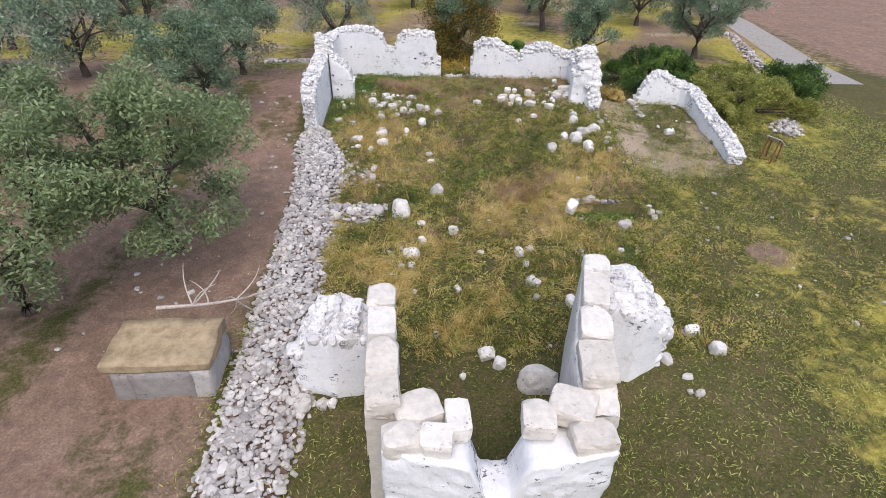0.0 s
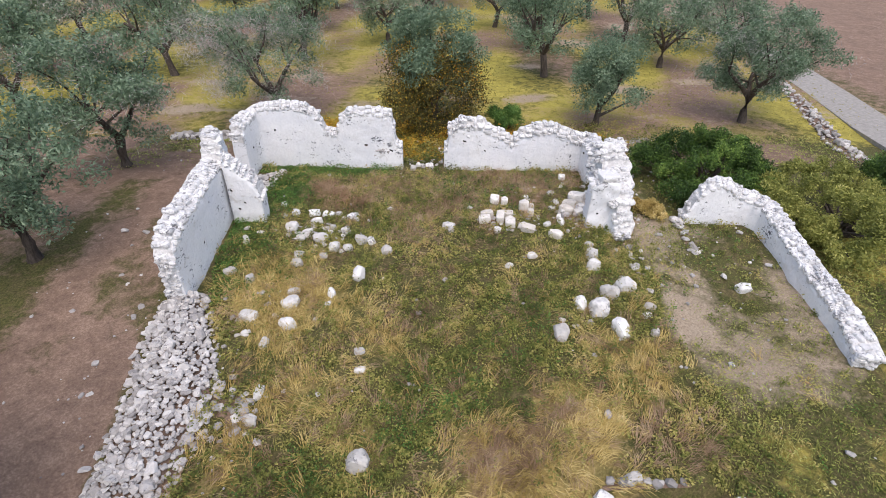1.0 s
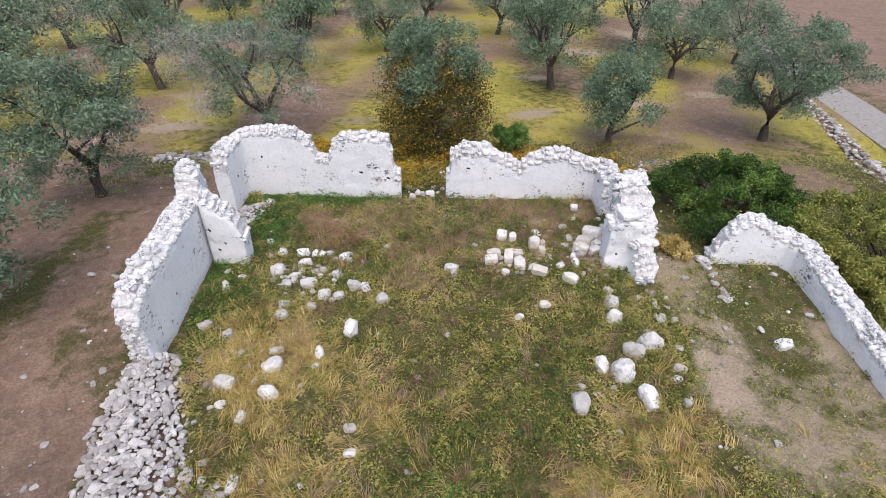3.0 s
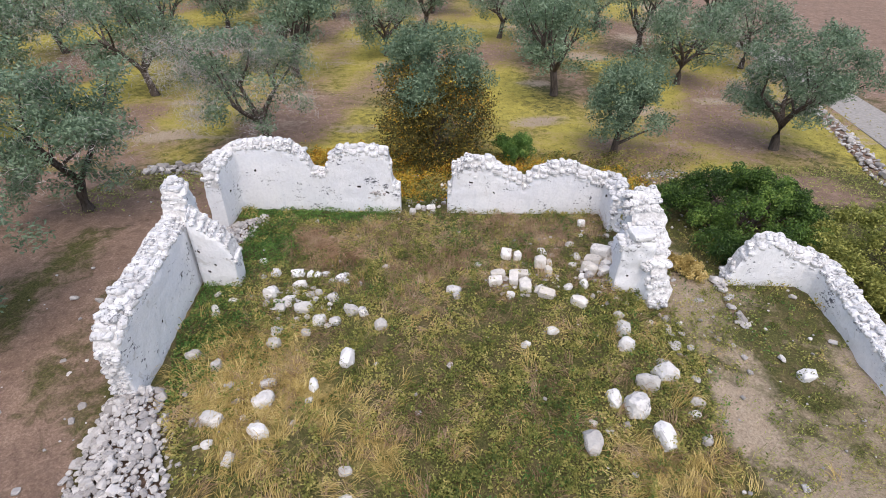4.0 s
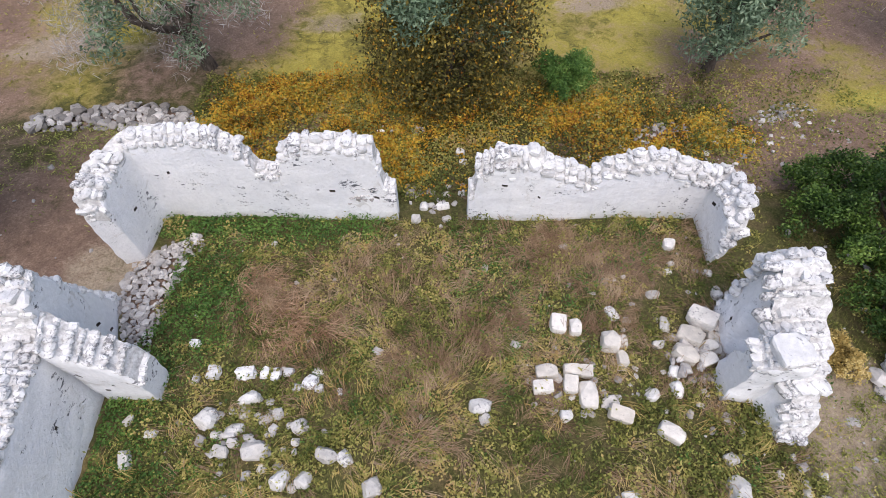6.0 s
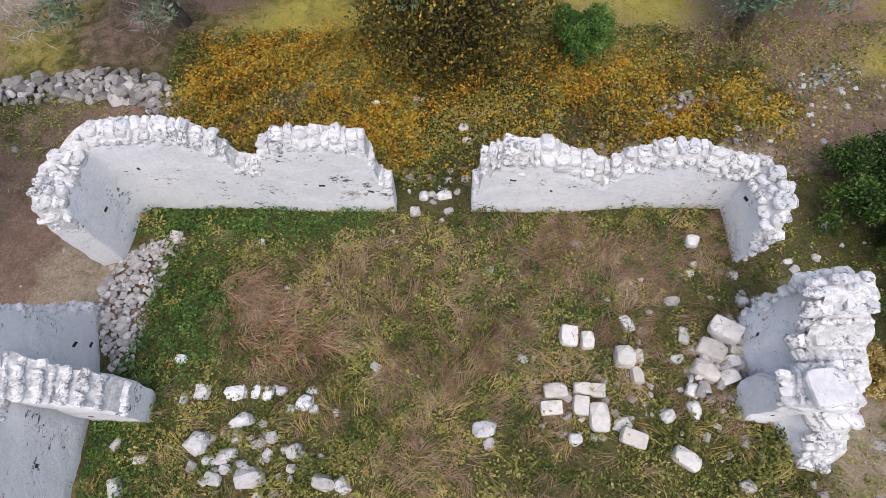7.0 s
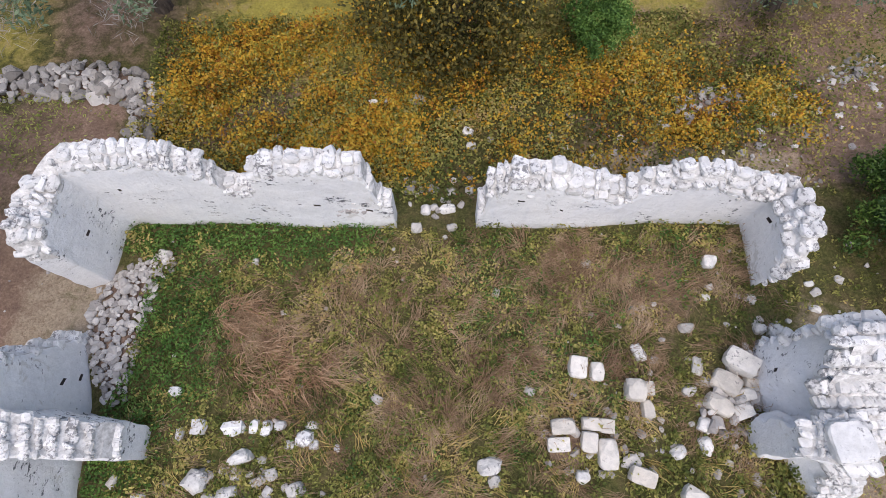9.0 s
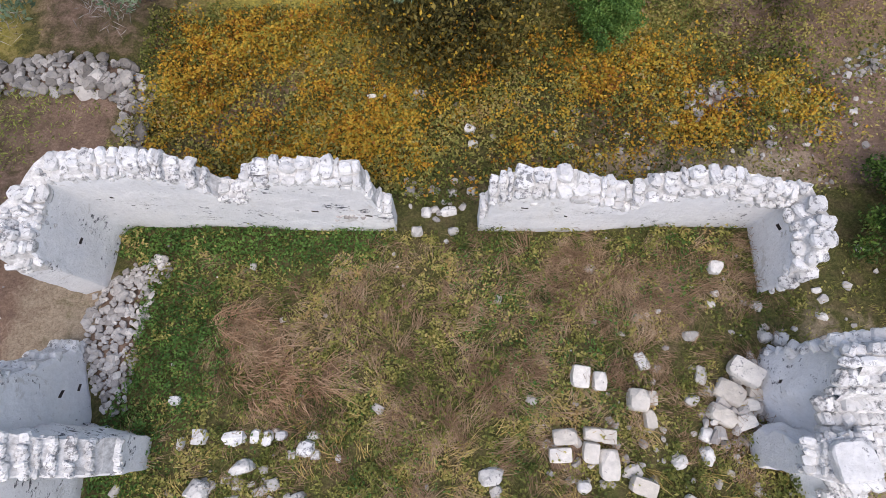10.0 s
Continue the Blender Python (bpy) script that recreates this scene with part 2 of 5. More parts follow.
FRESH = leaf_material("fresh_green_leaves", [(0.0, (0.035, 0.075, 0.018)), (0.4, (0.085, 0.175, 0.038)), (0.7, (0.16, 0.275, 0.06)), (1.0, (0.36, 0.41, 0.12))], 0.6, 0.25, 0.4, 4.0)
STRAW = leaf_material("straw_blades", [(0.0, (0.24, 0.17, 0.05)), (0.35, (0.48, 0.36, 0.12)), (0.7, (0.7, 0.56, 0.24)), (1.0, (0.84, 0.73, 0.44))], 0.7, 0.25, 0.3, 4.0)
DRY = leaf_material("dry_brown_blades", [(0.0, (0.13, 0.08, 0.045)), (0.35, (0.31, 0.205, 0.125)), (0.65, (0.5, 0.37, 0.24)), (1.0, (0.68, 0.55, 0.4))], 0.75, 0.25, 0.3, 3.0)
RUSSET = leaf_material("russet_grass_blades", [(0.0, (0.2, 0.11, 0.06)), (0.35, (0.42, 0.265, 0.155)), (0.7, (0.62, 0.44, 0.29)), (1.0, (0.76, 0.6, 0.44))], 0.75, 0.25, 0.4, 3.0)
TURF = leaf_material("mossy_turf_leaves", [(0.0, (0.2, 0.19, 0.06)), (0.4, (0.33, 0.3, 0.085)), (0.75, (0.48, 0.42, 0.13)), (1.0, (0.58, 0.5, 0.2))], 0.7, 0.2, 0.3, 3.0)
GRASSY = leaf_material("meadow_grass_blades", [(0.0, (0.14, 0.18, 0.045)), (0.35, (0.28, 0.325, 0.08)), (0.65, (0.45, 0.46, 0.14)), (1.0, (0.6, 0.55, 0.24))], 0.7, 0.2, 0.45, 3.0, 1.6)
ROAD = plain_material("worn_grey_asphalt", (0.24, 0.225, 0.205), (0.38, 0.36, 0.33), 6, 0.9)
ROOFCRUST = plain_material("lichen_crusted_roof", (0.2, 0.15, 0.09), (0.46, 0.37, 0.24), 4, 0.95)
# brown thicket leaves, darkened so their colour holds the shade between leaves
THICKET = leaf_material("thicket_leaves_with_painted_shade", [(0.0, (0.03, 0.03, 0.012)), (0.4, (0.09, 0.085, 0.028)), (0.75, (0.22, 0.175, 0.045)), (1.0, (0.4, 0.29, 0.06))], 0.7, 0.2)
REDWOOD = plain_material("red_stained_timber", (0.16, 0.05, 0.03), (0.27, 0.1, 0.06), 12, 0.7)
PANEL = plain_material("faded_white_panel", (0.4, 0.385, 0.35), (0.55, 0.53, 0.49), 4, 0.5)

# ---- ground ----
def axis(lo, hi, step, far):
    core = list(np.arange(lo, hi, step))
    left, right, d = [], [], step
    a, b = lo, core[-1]
    while a > -far or b < far:
        d *= 1.16
        a, b = a - d, b + d
        left.append(a)
        right.append(b)
    return np.array(left[::-1] + core + right)


def soft(v, lo, hi):
    k = np.clip((v - lo) / (hi - lo), 0, 1)
    return k * k * (3 - 2 * k)


def band(v, lo, hi, edge):
    return soft(v, lo - edge, lo + edge) * (1 - soft(v, hi - edge, hi + edge))


def cover_of(x, y):
    """Shares of the kinds of ground cover at a place."""
    ragged = x + 0.7 * wave(x * 0.8, y * 0.9, 8)
    inside = band(ragged, -3.6, 6.9, 0.7) * band(y, 8.0, 25.2, 0.9)
    strip_x = np.interp(y, (6, 9, 12, 15, 18, 25), (-2.6, -2.7, -2.75, -2.9, -3.35, -3.9))
    track = (1 - soft(x, strip_x - 0.5, strip_x + 0.1)) * soft(x, -7.2, -5.4) * band(y, 2, 26, 2)
    soil = track * np.clip(0.85 - 0.5 * wave(x * 1.2, y * 0.5, 27), 0.4, 1)
    west_far = (1 - soft(x, -7.5, -5.5)) * (1 - soft(y, 25, 29))
    soil = np.maximum(soil, west_far * (0.55 + 0.35 * wave(x * 0.6, y * 0.6, 1)))
    grove = soft(y, 26.5, 29.5) * (1 - soft(x, 21, 25))
    lanes = 0.5 + 0.5 * np.cos((x - 12.0) * 2 * math.pi / 6.3)
    moss = grove * (0.5 + 0.42 * wave(x * 0.45, y * 0.33, 2) + 0.24 * lanes)
    soil = np.maximum(soil, grove * (0.3 - 0.42 * wave(x * 0.6, y * 0.5, 4) + 0.22 * (1 - lanes)))
    soil = np.maximum(soil, soft(x, 21.5, 25) * 0.9)
    soil = np.maximum(soil, band(x, 7.2, 16, 1) * band(y, 25.6, 28.5, 0.6) * 0.7)
    soil = np.maximum(soil, band(ragged, -4.2, 9.5, 0.5) * band(y, 25.4, 29.0, 0.4) * (0.3 + 0.3 * wave(x * 1.4, y * 1.7, 33)))
    soil = np.maximum(soil, (1 - soft(x, -4.1, -3.5)) * band(y, 24.0, 28.2, 0.6) * (0.7 + 0.4 * wave(x * 1.1, y * 1.2, 21)))
    chalk0 = grove * np.clip(1.0 * wave(x * 0.5, y * 1.9, 13) - 0.1, 0, 0.8) * soft(y, 29.5, 31)
    def spot(cx, cy, rx, ry):
        return np.exp(-((x - cx) / rx) ** 2 - ((y - cy) / ry) ** 2)

    rag = wave(x * 2.3, y * 2.1, 17)
    straw = inside * band(y + 0.6 * wave(x, y, 7), 9, 20.8, 1.2) * np.clip(0.12 + 0.08 * (1 - soft(y, 15.5, 18)) + 0.5 * wave(x * 0.8, y * 0.7, 0.4) + 0.3 * rag, 0, 1)
    straw = np.maximum(straw, inside * (0.85 + 0.4 * rag) * np.clip(1.15 * spot(-1.15, 18.9, 1.0, 1.5) + 0.7 * spot(0.35, 18.5, 0.8, 0.7) + 0.5 * spot(-0.6, 16.4, 1.0, 0.9) + 0.5 * spot(0.9, 15.4, 0.9, 0.7) + 0.4 * spot(0.9, 22.4, 0.9, 0.4), 0, 1))
    brown = inside * (0.45 + 1.0 * rag) * np.clip(0.6 * spot(-0.55, 22.85, 0.75, 0.5) + 0.7 * spot(-1.0, 23.6, 0.5, 0.35) + 0.45 * spot(1.0, 23.4, 1.2, 0.8) + 0.6 * spot(4.4, 24.3, 1.7, 0.5) + 0.4 * spot(3.0, 22.6, 0.8, 0.6) + 0.5 * spot(3.4, 15.6, 1.4, 0.9), 0, 1)
    brown = np.maximum(brown, inside * np.clip(-0.2 + 0.5 * wave(x * 0.9, y * 0.9, 9), 0, 1) * soft(x, -1.5, 0))
    soil = np.maximum(soil, inside * np.clip(0.5 * spot(5.8, 22.9, 1.0, 0.8) + 0.5 * spot(5.4, 24.0, 1.4, 0.6) + 0.3 * rag - 0.1, 0, 1) * soft(x, 3.2, 4.4))
    annex = band(x, 7.2, 10.6, 0.3) * band(y, 16, 22, 0.8)
    chalk = annex * np.clip(0.44 + 0.5 * wave(x * 1.3, y * 1.2, 3), 0, 0.66) + band(x, 7.0, 8.6, 0.4) * band(y, 17.5, 24, 0.8) * (0.32 + 0.4 * rag)
    chalk = np.maximum(chalk, band(x, -4.6, -3.0, 0.3) * band(y, 22.8, 24.6, 0.4) * 0.6)
    chalk = np.maximum(chalk, band(x, 4.0, 8.5, 0.8) * band(y, 25.5, 26.6, 0.3) * 0.55)
    chalk = np.maximum(chalk, chalk0)
    field = soft(x, 7.5, 9) * (1 - soft(y, 20, 23)) * (1 - annex)
    straw = np.maximum(straw, field * np.clip(0.12 + 0.5 * wave(x * 0.7, y * 0.7, 5), 0, 0.6))
    moss = np.maximum(moss, soft(x, 6.6, 8.2) * (1 - soft(y, 21, 23)) * (1 - annex) * (1 - soft(x, 18, 21)) * (0.4 + 0.3 * wave(x * 0.9, y * 0.8, 57) + 0.12 * wave(x * 2.7, y * 2.9, 61)))
    soil = np.maximum(soil, np.exp(-((x - 9.1) ** 2 + (y - 12.3) ** 2) / 0.3) * 1.1)
    return {"brown": brown, "straw": straw, "moss": moss, "soil": soil, "chalk": chalk}


gx, gy = axis(-8.5, 13.5, 0.12, 700), axis(3.0, 30.0, 0.12, 700)
GX, GY = np.meshgrid(gx, gy)
dense = band(GX, -9, 14, 1) * band(GY, 2, 31, 1)
GZ = heights(GY) + dense * (0.025 * wave(GX * 2, GY * 2, 1) + 0.02 * wave(GX * 6.1, GY * 5.3, 2) + rng.normal(0, 0.008, GX.shape)) + 0.03 * wave(GX * 0.5, GY * 0.5, 3)
# a shallow sunken grave-like pit in the nave's south-east corner
GZ -= 0.32 * band(GX, 4.75, 6.6, 0.12) * band(GY, 13.85, 14.6, 0.1)
idx = np.arange(GX.size).reshape(GX.shape)
quads = np.stack([idx[:-1, :-1], idx[:-1, 1:], idx[1:, 1:], idx[1:, :-1]], axis=-1).reshape(-1, 4)
gme = mesh_of("ground", np.stack([GX.ravel(), GY.ravel(), GZ.ravel()], 1), quads, GROUND, True)
for name, values in cover_of(GX.ravel(), GY.ravel()).items():
    gme.attributes.new(name, "FLOAT", "POINT").data.foreach_set("value", values.astype(np.float32))
tagged(new("ground", gme), "uneven ground of weeds, straw and reddish soil", "ground", kind="structure")

# ---- stones ----
def hull_stone(seed, flat, points=16):
    """An angular stone about 1 m across, cut from a hull of scattered points."""
    r = random.Random(seed)
    bm = bmesh.new()
    for k in range(points):
        v = Vector((r.gauss(0, 1), r.gauss(0, 1), r.gauss(0, 1))).normalized()
        v = Vector([math.copysign(abs(c) ** 0.8, c) for c in v]) * r.uniform(0.52, 0.58)
        bm.verts.new((v.x, v.y, v.z * flat))
    res = bmesh.ops.convex_hull(bm, input=bm.verts)
    bmesh.ops.delete(bm, geom=[g for g in res["geom_interior"] if isinstance(g, bmesh.types.BMVert)], context="VERTS")
    return bm


def block_stone(seed):
    """A dressed block about 1 m across with chipped corners, worn arrises and rough faces."""
    r = random.Random(seed)
    bm = bmesh.new()
    bmesh.ops.create_cube(bm, size=1.0)
    bmesh.ops.subdivide_edges(bm, edges=bm.edges, cuts=4, use_grid_fill=True)
    chips = [(Vector((r.choice((-1, 1)) * r.uniform(0.5, 1), r.choice((-1, 1)) * r.uniform(0.5, 1), r.choice((-1, 0, 1)) * r.uniform(0.5, 1))).normalized(), r.uniform(0.56, 0.68)) for _ in range(6)]
    off = Vector((seed * 2.3, seed * 5.1, 1))
    for v in bm.verts:
        p = v.co.copy()
        k = (abs(p.x) ** 11 + abs(p.y) ** 11 + abs(p.z) ** 11) ** (1 / 11)
        p *= 0.5 * max(abs(p.x), abs(p.y), abs(p.z)) / 0.5 / k
        for n, d in chips:
            e = p.dot(n) - d
            if e > 0:
                p -= n * e * 0.95
        v.co = p + Vector((noise.noise(p * 3 + off), noise.noise(p * 3.3 - off), noise.noise(p * 2.7 + off * 2))) * 0.035
    return bm


def worn_stone(seed, fine=3):
    """A lumpy weathered stone about 1 m across, roughly boxy with broken faces."""
    r = random.Random(seed)
    bm = bmesh.new()
    bmesh.ops.create_icosphere(bm, subdivisions=fine, radius=1.0)
    cuts = [(Vector((r.gauss(0, 1), r.gauss(0, 1), r.gauss(0, 0.7))).normalized(), r.uniform(0.44, 0.58)) for _ in range(11)]
    off = Vector((seed * 3.1, seed * 1.7, 0))
    for v in bm.verts:
        p = v.co.normalized()
        p *= 0.5 / (abs(p.x) ** 6 + abs(p.y) ** 6 + abs(p.z) ** 6) ** (1 / 6)
        for n, d in cuts:
            k = p.dot(n) - d
            if k > 0:
                p -= n * k * 0.97
        p *= 1 + 0.1 * noise.noise(p * 3 + off) + 0.1 * noise.noise(p * 7 + off)
        v.co = p
    return bm


def stone_set(material, flat, tag, count=8):
    return [from_bm(tag, hull_stone(100 * count + k, flat * (0.85 + 0.05 * k), 20), material) for k in range(count)]


def wall_stone(seed):
    """A rough quarry stone about 1 m across: a boxy lump with worn corners and a few broken faces."""
    r = random.Random(seed)
    bm = bmesh.new()
    bmesh.ops.create_cube(bm, size=1.0)
    bmesh.ops.subdivide_edges(bm, edges=bm.edges, cuts=1, use_grid_fill=True)
    cuts = [(Vector((r.gauss(0, 1), r.gauss(0, 1), r.gauss(0, 1))).normalized(), r.uniform(0.42, 0.52)) for _ in range(5)]
    for v in bm.verts:
        p = v.co.copy()
        p *= 0.5 / (abs(p.x) ** 3 + abs(p.y) ** 3 + abs(p.z) ** 3) ** (1 / 3) * r.uniform(0.86, 1.1)
        for n, d in cuts:
            e = p.dot(n) - d
            if e > 0:
                p -= n * e
        v.co = p
    bmesh.ops.triangulate(bm, faces=bm.faces)
    return bm


STONES = [from_bm("wall_stone", wall_stone(300 + k), STONE) for k in range(14)]
RUBBLES = stone_set(RUBBLE, 0.7, "rubble_stone", 9)


LOOSE = [from_bm("loose_stone", worn_stone(40 + k), FIELDSTONE) for k in range(9)]
GREYS = stone_set(GREYSTONE, 0.7, "grey_stone", 6)
BLOCKS = [from_bm("dressed_block", block_stone(k), ASHLAR) for k in range(6)]


def turn(x, y, z, sx, sy, sz, rx=0, ry=0, rz=0):
    return pose(x, y, z, rx, ry, rz) @ Matrix.Diagonal((sx, sy, sz, 1))


def stone_part(parent, data, m, name="stone"):
    ob = new(name, data)
    ob.parent = parent
    ob.matrix_basis = m
    return ob


# ---- ruined walls ----
def along(poly, step):
    """Samples of a polyline of pairs of points, evenly stepped by the first of each pair."""
    inner, outer, s, run = [], [], [], 0.0
    for (a, c), (b, d) in zip(poly[:-1], poly[1:]):
        a, b, c, d = (np.array(p, dtype=float) for p in (a, b, c, d))
        n = max(1, int(np.linalg.norm(b - a) / step))
        for k in range(n):
            f = k / n
            inner.append(a + (b - a) * f)
            outer.append(c + (d - c) * f)
            s.append(run + np.linalg.norm(b - a) * f)
        run += np.linalg.norm(b - a)
    inner.append(np.array(poly[-1][0], dtype=float))
    outer.append(np.array(poly[-1][1], dtype=float))
    s.append(run)
    return np.array(inner), np.array(outer), np.array(s)


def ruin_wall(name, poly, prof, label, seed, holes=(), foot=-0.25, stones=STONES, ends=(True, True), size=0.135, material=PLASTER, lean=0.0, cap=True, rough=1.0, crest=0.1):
    """A broken plastered rubble wall. poly: pairs of inner and outer points in plan; prof: the
    broken top as (metres along the inner face, height); holes: (metres along, height, radius);
    crest: how far the rubble core stands above the broken edge of the plaster."""
    r = random.Random(seed)
    inner, outer, s = along(poly, 0.05)
    levels, across = 36, 4
    px, pz = [p[0] for p in prof], [p[1] for p in prof]
    top = np.interp(s, px, pz)
    base = heights((inner[:, 1] + outer[:, 1]) / 2) + foot
    rows = []
    for k in range(len(s)):
        n = inner[k] - outer[k]
        thick = np.linalg.norm(n)
        n = n / thick
        tz = top[k] + 0.025 * noise.noise((s[k] * 6, seed, 0))
        lip = tz - crest * (1 + 0.7 * noise.noise((s[k] * 3.1, seed, 4)))
        sec = []
        for j in range(levels + 1):
            z = base[k] + (lip - base[k]) * j / levels
            p = Vector((inner[k][0], inner[k][1], z))
            d = rough * (0.03 * noise.noise(p * 0.9 + Vector((seed, 0, 0))) + 0.012 * noise.noise(p * 4.5))
            gap = lip - z
            d -= 0.05 * max(0.0, 1 - gap / 0.16) * (0.6 + noise.noise(p * 9))
            d += lean * (z - base[k])
            sec.append((p.x + n[0] * d, p.y + n[1] * d, z))
        for a in range(1, across):
            f = a / across
            q = inner[k] * (1 - f) + outer[k] * f
            sec.append((q[0], q[1], lip + (tz - lip) * min(1.0, 1.6 * f) - 0.04 + 0.05 * noise.noise((q[0] * 7, q[1] * 7, seed))))
        for j in range(levels, -1, -1):
            z = base[k] + (tz - base[k]) * j / levels
            p = Vector((outer[k][0], outer[k][1], z))
            d = rough * (0.05 * noise.noise(p * 1.7 + Vector((0, seed, 0))) + 0.03 * noise.noise(p * 6))
            sec.append((p.x - n[0] * d, p.y - n[1] * d, z))
        rows.append(sec)
    m = len(rows[0])
    verts = np.array(rows).reshape(-1, 3)
    ids = np.arange(len(verts)).reshape(len(rows), m)
    skin = np.stack([ids[:-1, :-1], ids[1:, :-1], ids[1:, 1:], ids[:-1, 1:]], -1)
    open_at = np.zeros(skin.shape[:2], dtype=bool)
    extra_v, extra_q = [], []
    for hs, hz, hr in holes:
        k = int(np.argmin(np.abs(s[:-1] - (hs - hr))))
        k2 = min(k + max(1, round(2 * hr / 0.05)), len(rows) - 2)
        tz = top[k]
        j = int((hz - hr - base[k]) / (tz - base[k]) * levels)
        j2 = j + max(1, round(1.6 * hr / ((tz - base[k]) / levels)))
        if j < 1 or j2 > levels - 1 or open_at[k:k2, j:j2].any():
            continue
        open_at[k:k2, j:j2] = True
        n = (inner[k] - outer[k]) / np.linalg.norm(inner[k] - outer[k]) * 0.2
        ring = [(k, j), (k2, j), (k2, j2), (k, j2)]
        front = [verts[ids[a, c]] for a, c in ring]
        back = [p - np.array([n[0], n[1], 0.0]) for p in front]
        o = len(verts) + len(extra_v)
        extra_v += front + back
        extra_q += [(o, o + 1, o + 5, o + 4), (o + 1, o + 2, o + 6, o + 5), (o + 2, o + 3, o + 7, o + 6), (o + 3, o, o + 4, o + 7), (o + 4, o + 5, o + 6, o + 7)]
    keep = ~open_at.reshape(-1)
    quads = [skin.reshape(-1, 4)[keep]]
    if extra_q:
        verts = np.concatenate([verts, np.array(extra_v)])
        quads.append(np.array(extra_q))
    for e, flip in ((0, False), (len(rows) - 1, True)):
        row = ids[e]
        for j in range(m // 2 - 1):
            q = [row[j], row[j + 1], row[m - 2 - j], row[m - 1 - j]]
            quads.append(np.array([q[::-1] if flip else q]))
    me = mesh_of(name, verts, np.concatenate(quads), [material, MORTAR, HOLE_DIRT_SHADE], True)
    strip = np.zeros(len(me.polygons), dtype=np.int32)
    if cap:
        kind_of = np.zeros(open_at.shape, dtype=np.int32)
        kind_of[:, levels: levels + across] = 1
        strip[: int(keep.sum())] = kind_of.reshape(-1)[keep]
    # hole linings get the dark colour that carries dirt and painted shade
    if extra_q:
        strip[int(keep.sum()): int(keep.sum()) + len(extra_q)] = 2
    me.polygons.foreach_set("material_index", strip)
    sharp = np.ones(skin.shape[:2], dtype=bool)
    if cap:
        sharp[:, levels - 1: levels + across + 1] = False
    shade = np.zeros(len(me.polygons), dtype=bool)
    shade[: int(keep.sum())] = sharp.reshape(-1)[keep]
    me.polygons.foreach_set("use_smooth", shade)
    wall = new(name, me)
    tagged(wall, label, "wall", kind="structure")
    # stones bedded along the broken top, and toothed down the broken ends
    if cap:
        k = 0.0
        total = s[-1]
        while k < total:
            w = r.choice((0.5, 0.7, 1.0, 1.3, 1.7)) * r.uniform(0.85, 1.15) * size
            c = min(k + w / 2, total)
            ci, co = (np.array([np.interp(c, s, q[:, i]) for i in (0, 1)]) for q in (inner, outer))
            t0 = np.interp(c, px, pz)
            slope = (np.interp(c + 0.05, px, pz) - np.interp(c - 0.05, px, pz)) / 0.1
            thick = np.linalg.norm(ci - co)
            d = np.array([np.interp(min(c + 0.1, total), s, inner[:, i]) - np.interp(c - 0.1, s, inner[:, i]) for i in (0, 1)])
            ang = math.degrees(math.atan2(d[1], d[0]))
            f = r.uniform(-0.08, 0.0)
            while f < 0.95:
                g = r.choice((0.5, 0.7, 0.9, 1.2)) * r.uniform(0.85, 1.15) * size
                mid_f = min(max(f + g / thick / 2, 0.08), 0.92)
                q = ci + (co - ci) * mid_f
                h = r.uniform(0.75, 1.15) * size
                stone_part(wall, r.choice(stones), turn(q[0], q[1], t0 - crest * max(0.0, 1 - 1.6 * mid_f) - h * 0.33 + r.uniform(-0.04, 0.03), w * 1.1, g * 1.12 + 0.25 * crest, h, r.uniform(-15, 15), r.uniform(-15, 15), ang + r.uniform(-25, 25)))
                f += 0.85 * g / thick
            # a few stones show through the broken edge of the plaster
            for drop in (r.uniform(0.06, 0.12), r.uniform(0.12, 0.24), r.uniform(0.2, 0.4))[: r.choice((0, 1, 1, 2, 3))]:
                q = ci + (co - ci) * 0.11
                g = r.uniform(0.5, 0.9) * size
                stone_part(wall, r.choice(stones), turn(q[0], q[1], t0 - crest - drop * 0.8, w * 0.9, g, g * 0.75, r.uniform(-20, 20), r.uniform(-20, 20), ang + r.uniform(-25, 25)))
            if abs(slope) > 2.5:
                for z in np.arange(t0 - 0.25, t0 + 0.25, size * 0.75):
                    if z < t0 - 0.02 and z > t0 - 0.3:
                        q = ci + (co - ci) * r.uniform(0.2, 0.8)
                        stone_part(wall, r.choice(stones), turn(q[0], q[1], z, size, size * 1.3, size * 0.6, 0, 0, ang + r.uniform(-20, 20)))
            k += w
    for e, on in zip((0, -1), ends):
        if not on:
            continue
        z = base[e] - foot + 0.05
        tz = top[e]
        d = inner[e] - inner[e + 1 if e == 0 else e - 1]
        d = d / np.linalg.norm(d)
        while z < tz:
            h = r.uniform(0.55, 0.9) * size
            f = r.uniform(0.05, 0.3)
            while f < 1.0:
                q = inner[e] * (1 - f) + outer[e] * f + d * r.uniform(-0.05, 0.04)
                g = r.uniform(0.8, 1.4) * size
                stone_part(wall, r.choice(stones), turn(q[0], q[1], z, g, g, h, r.uniform(-12, 12), r.uniform(-12, 12), r.uniform(0, 360)))
                f += g / 0.5
            z += h * 0.9
    return wall


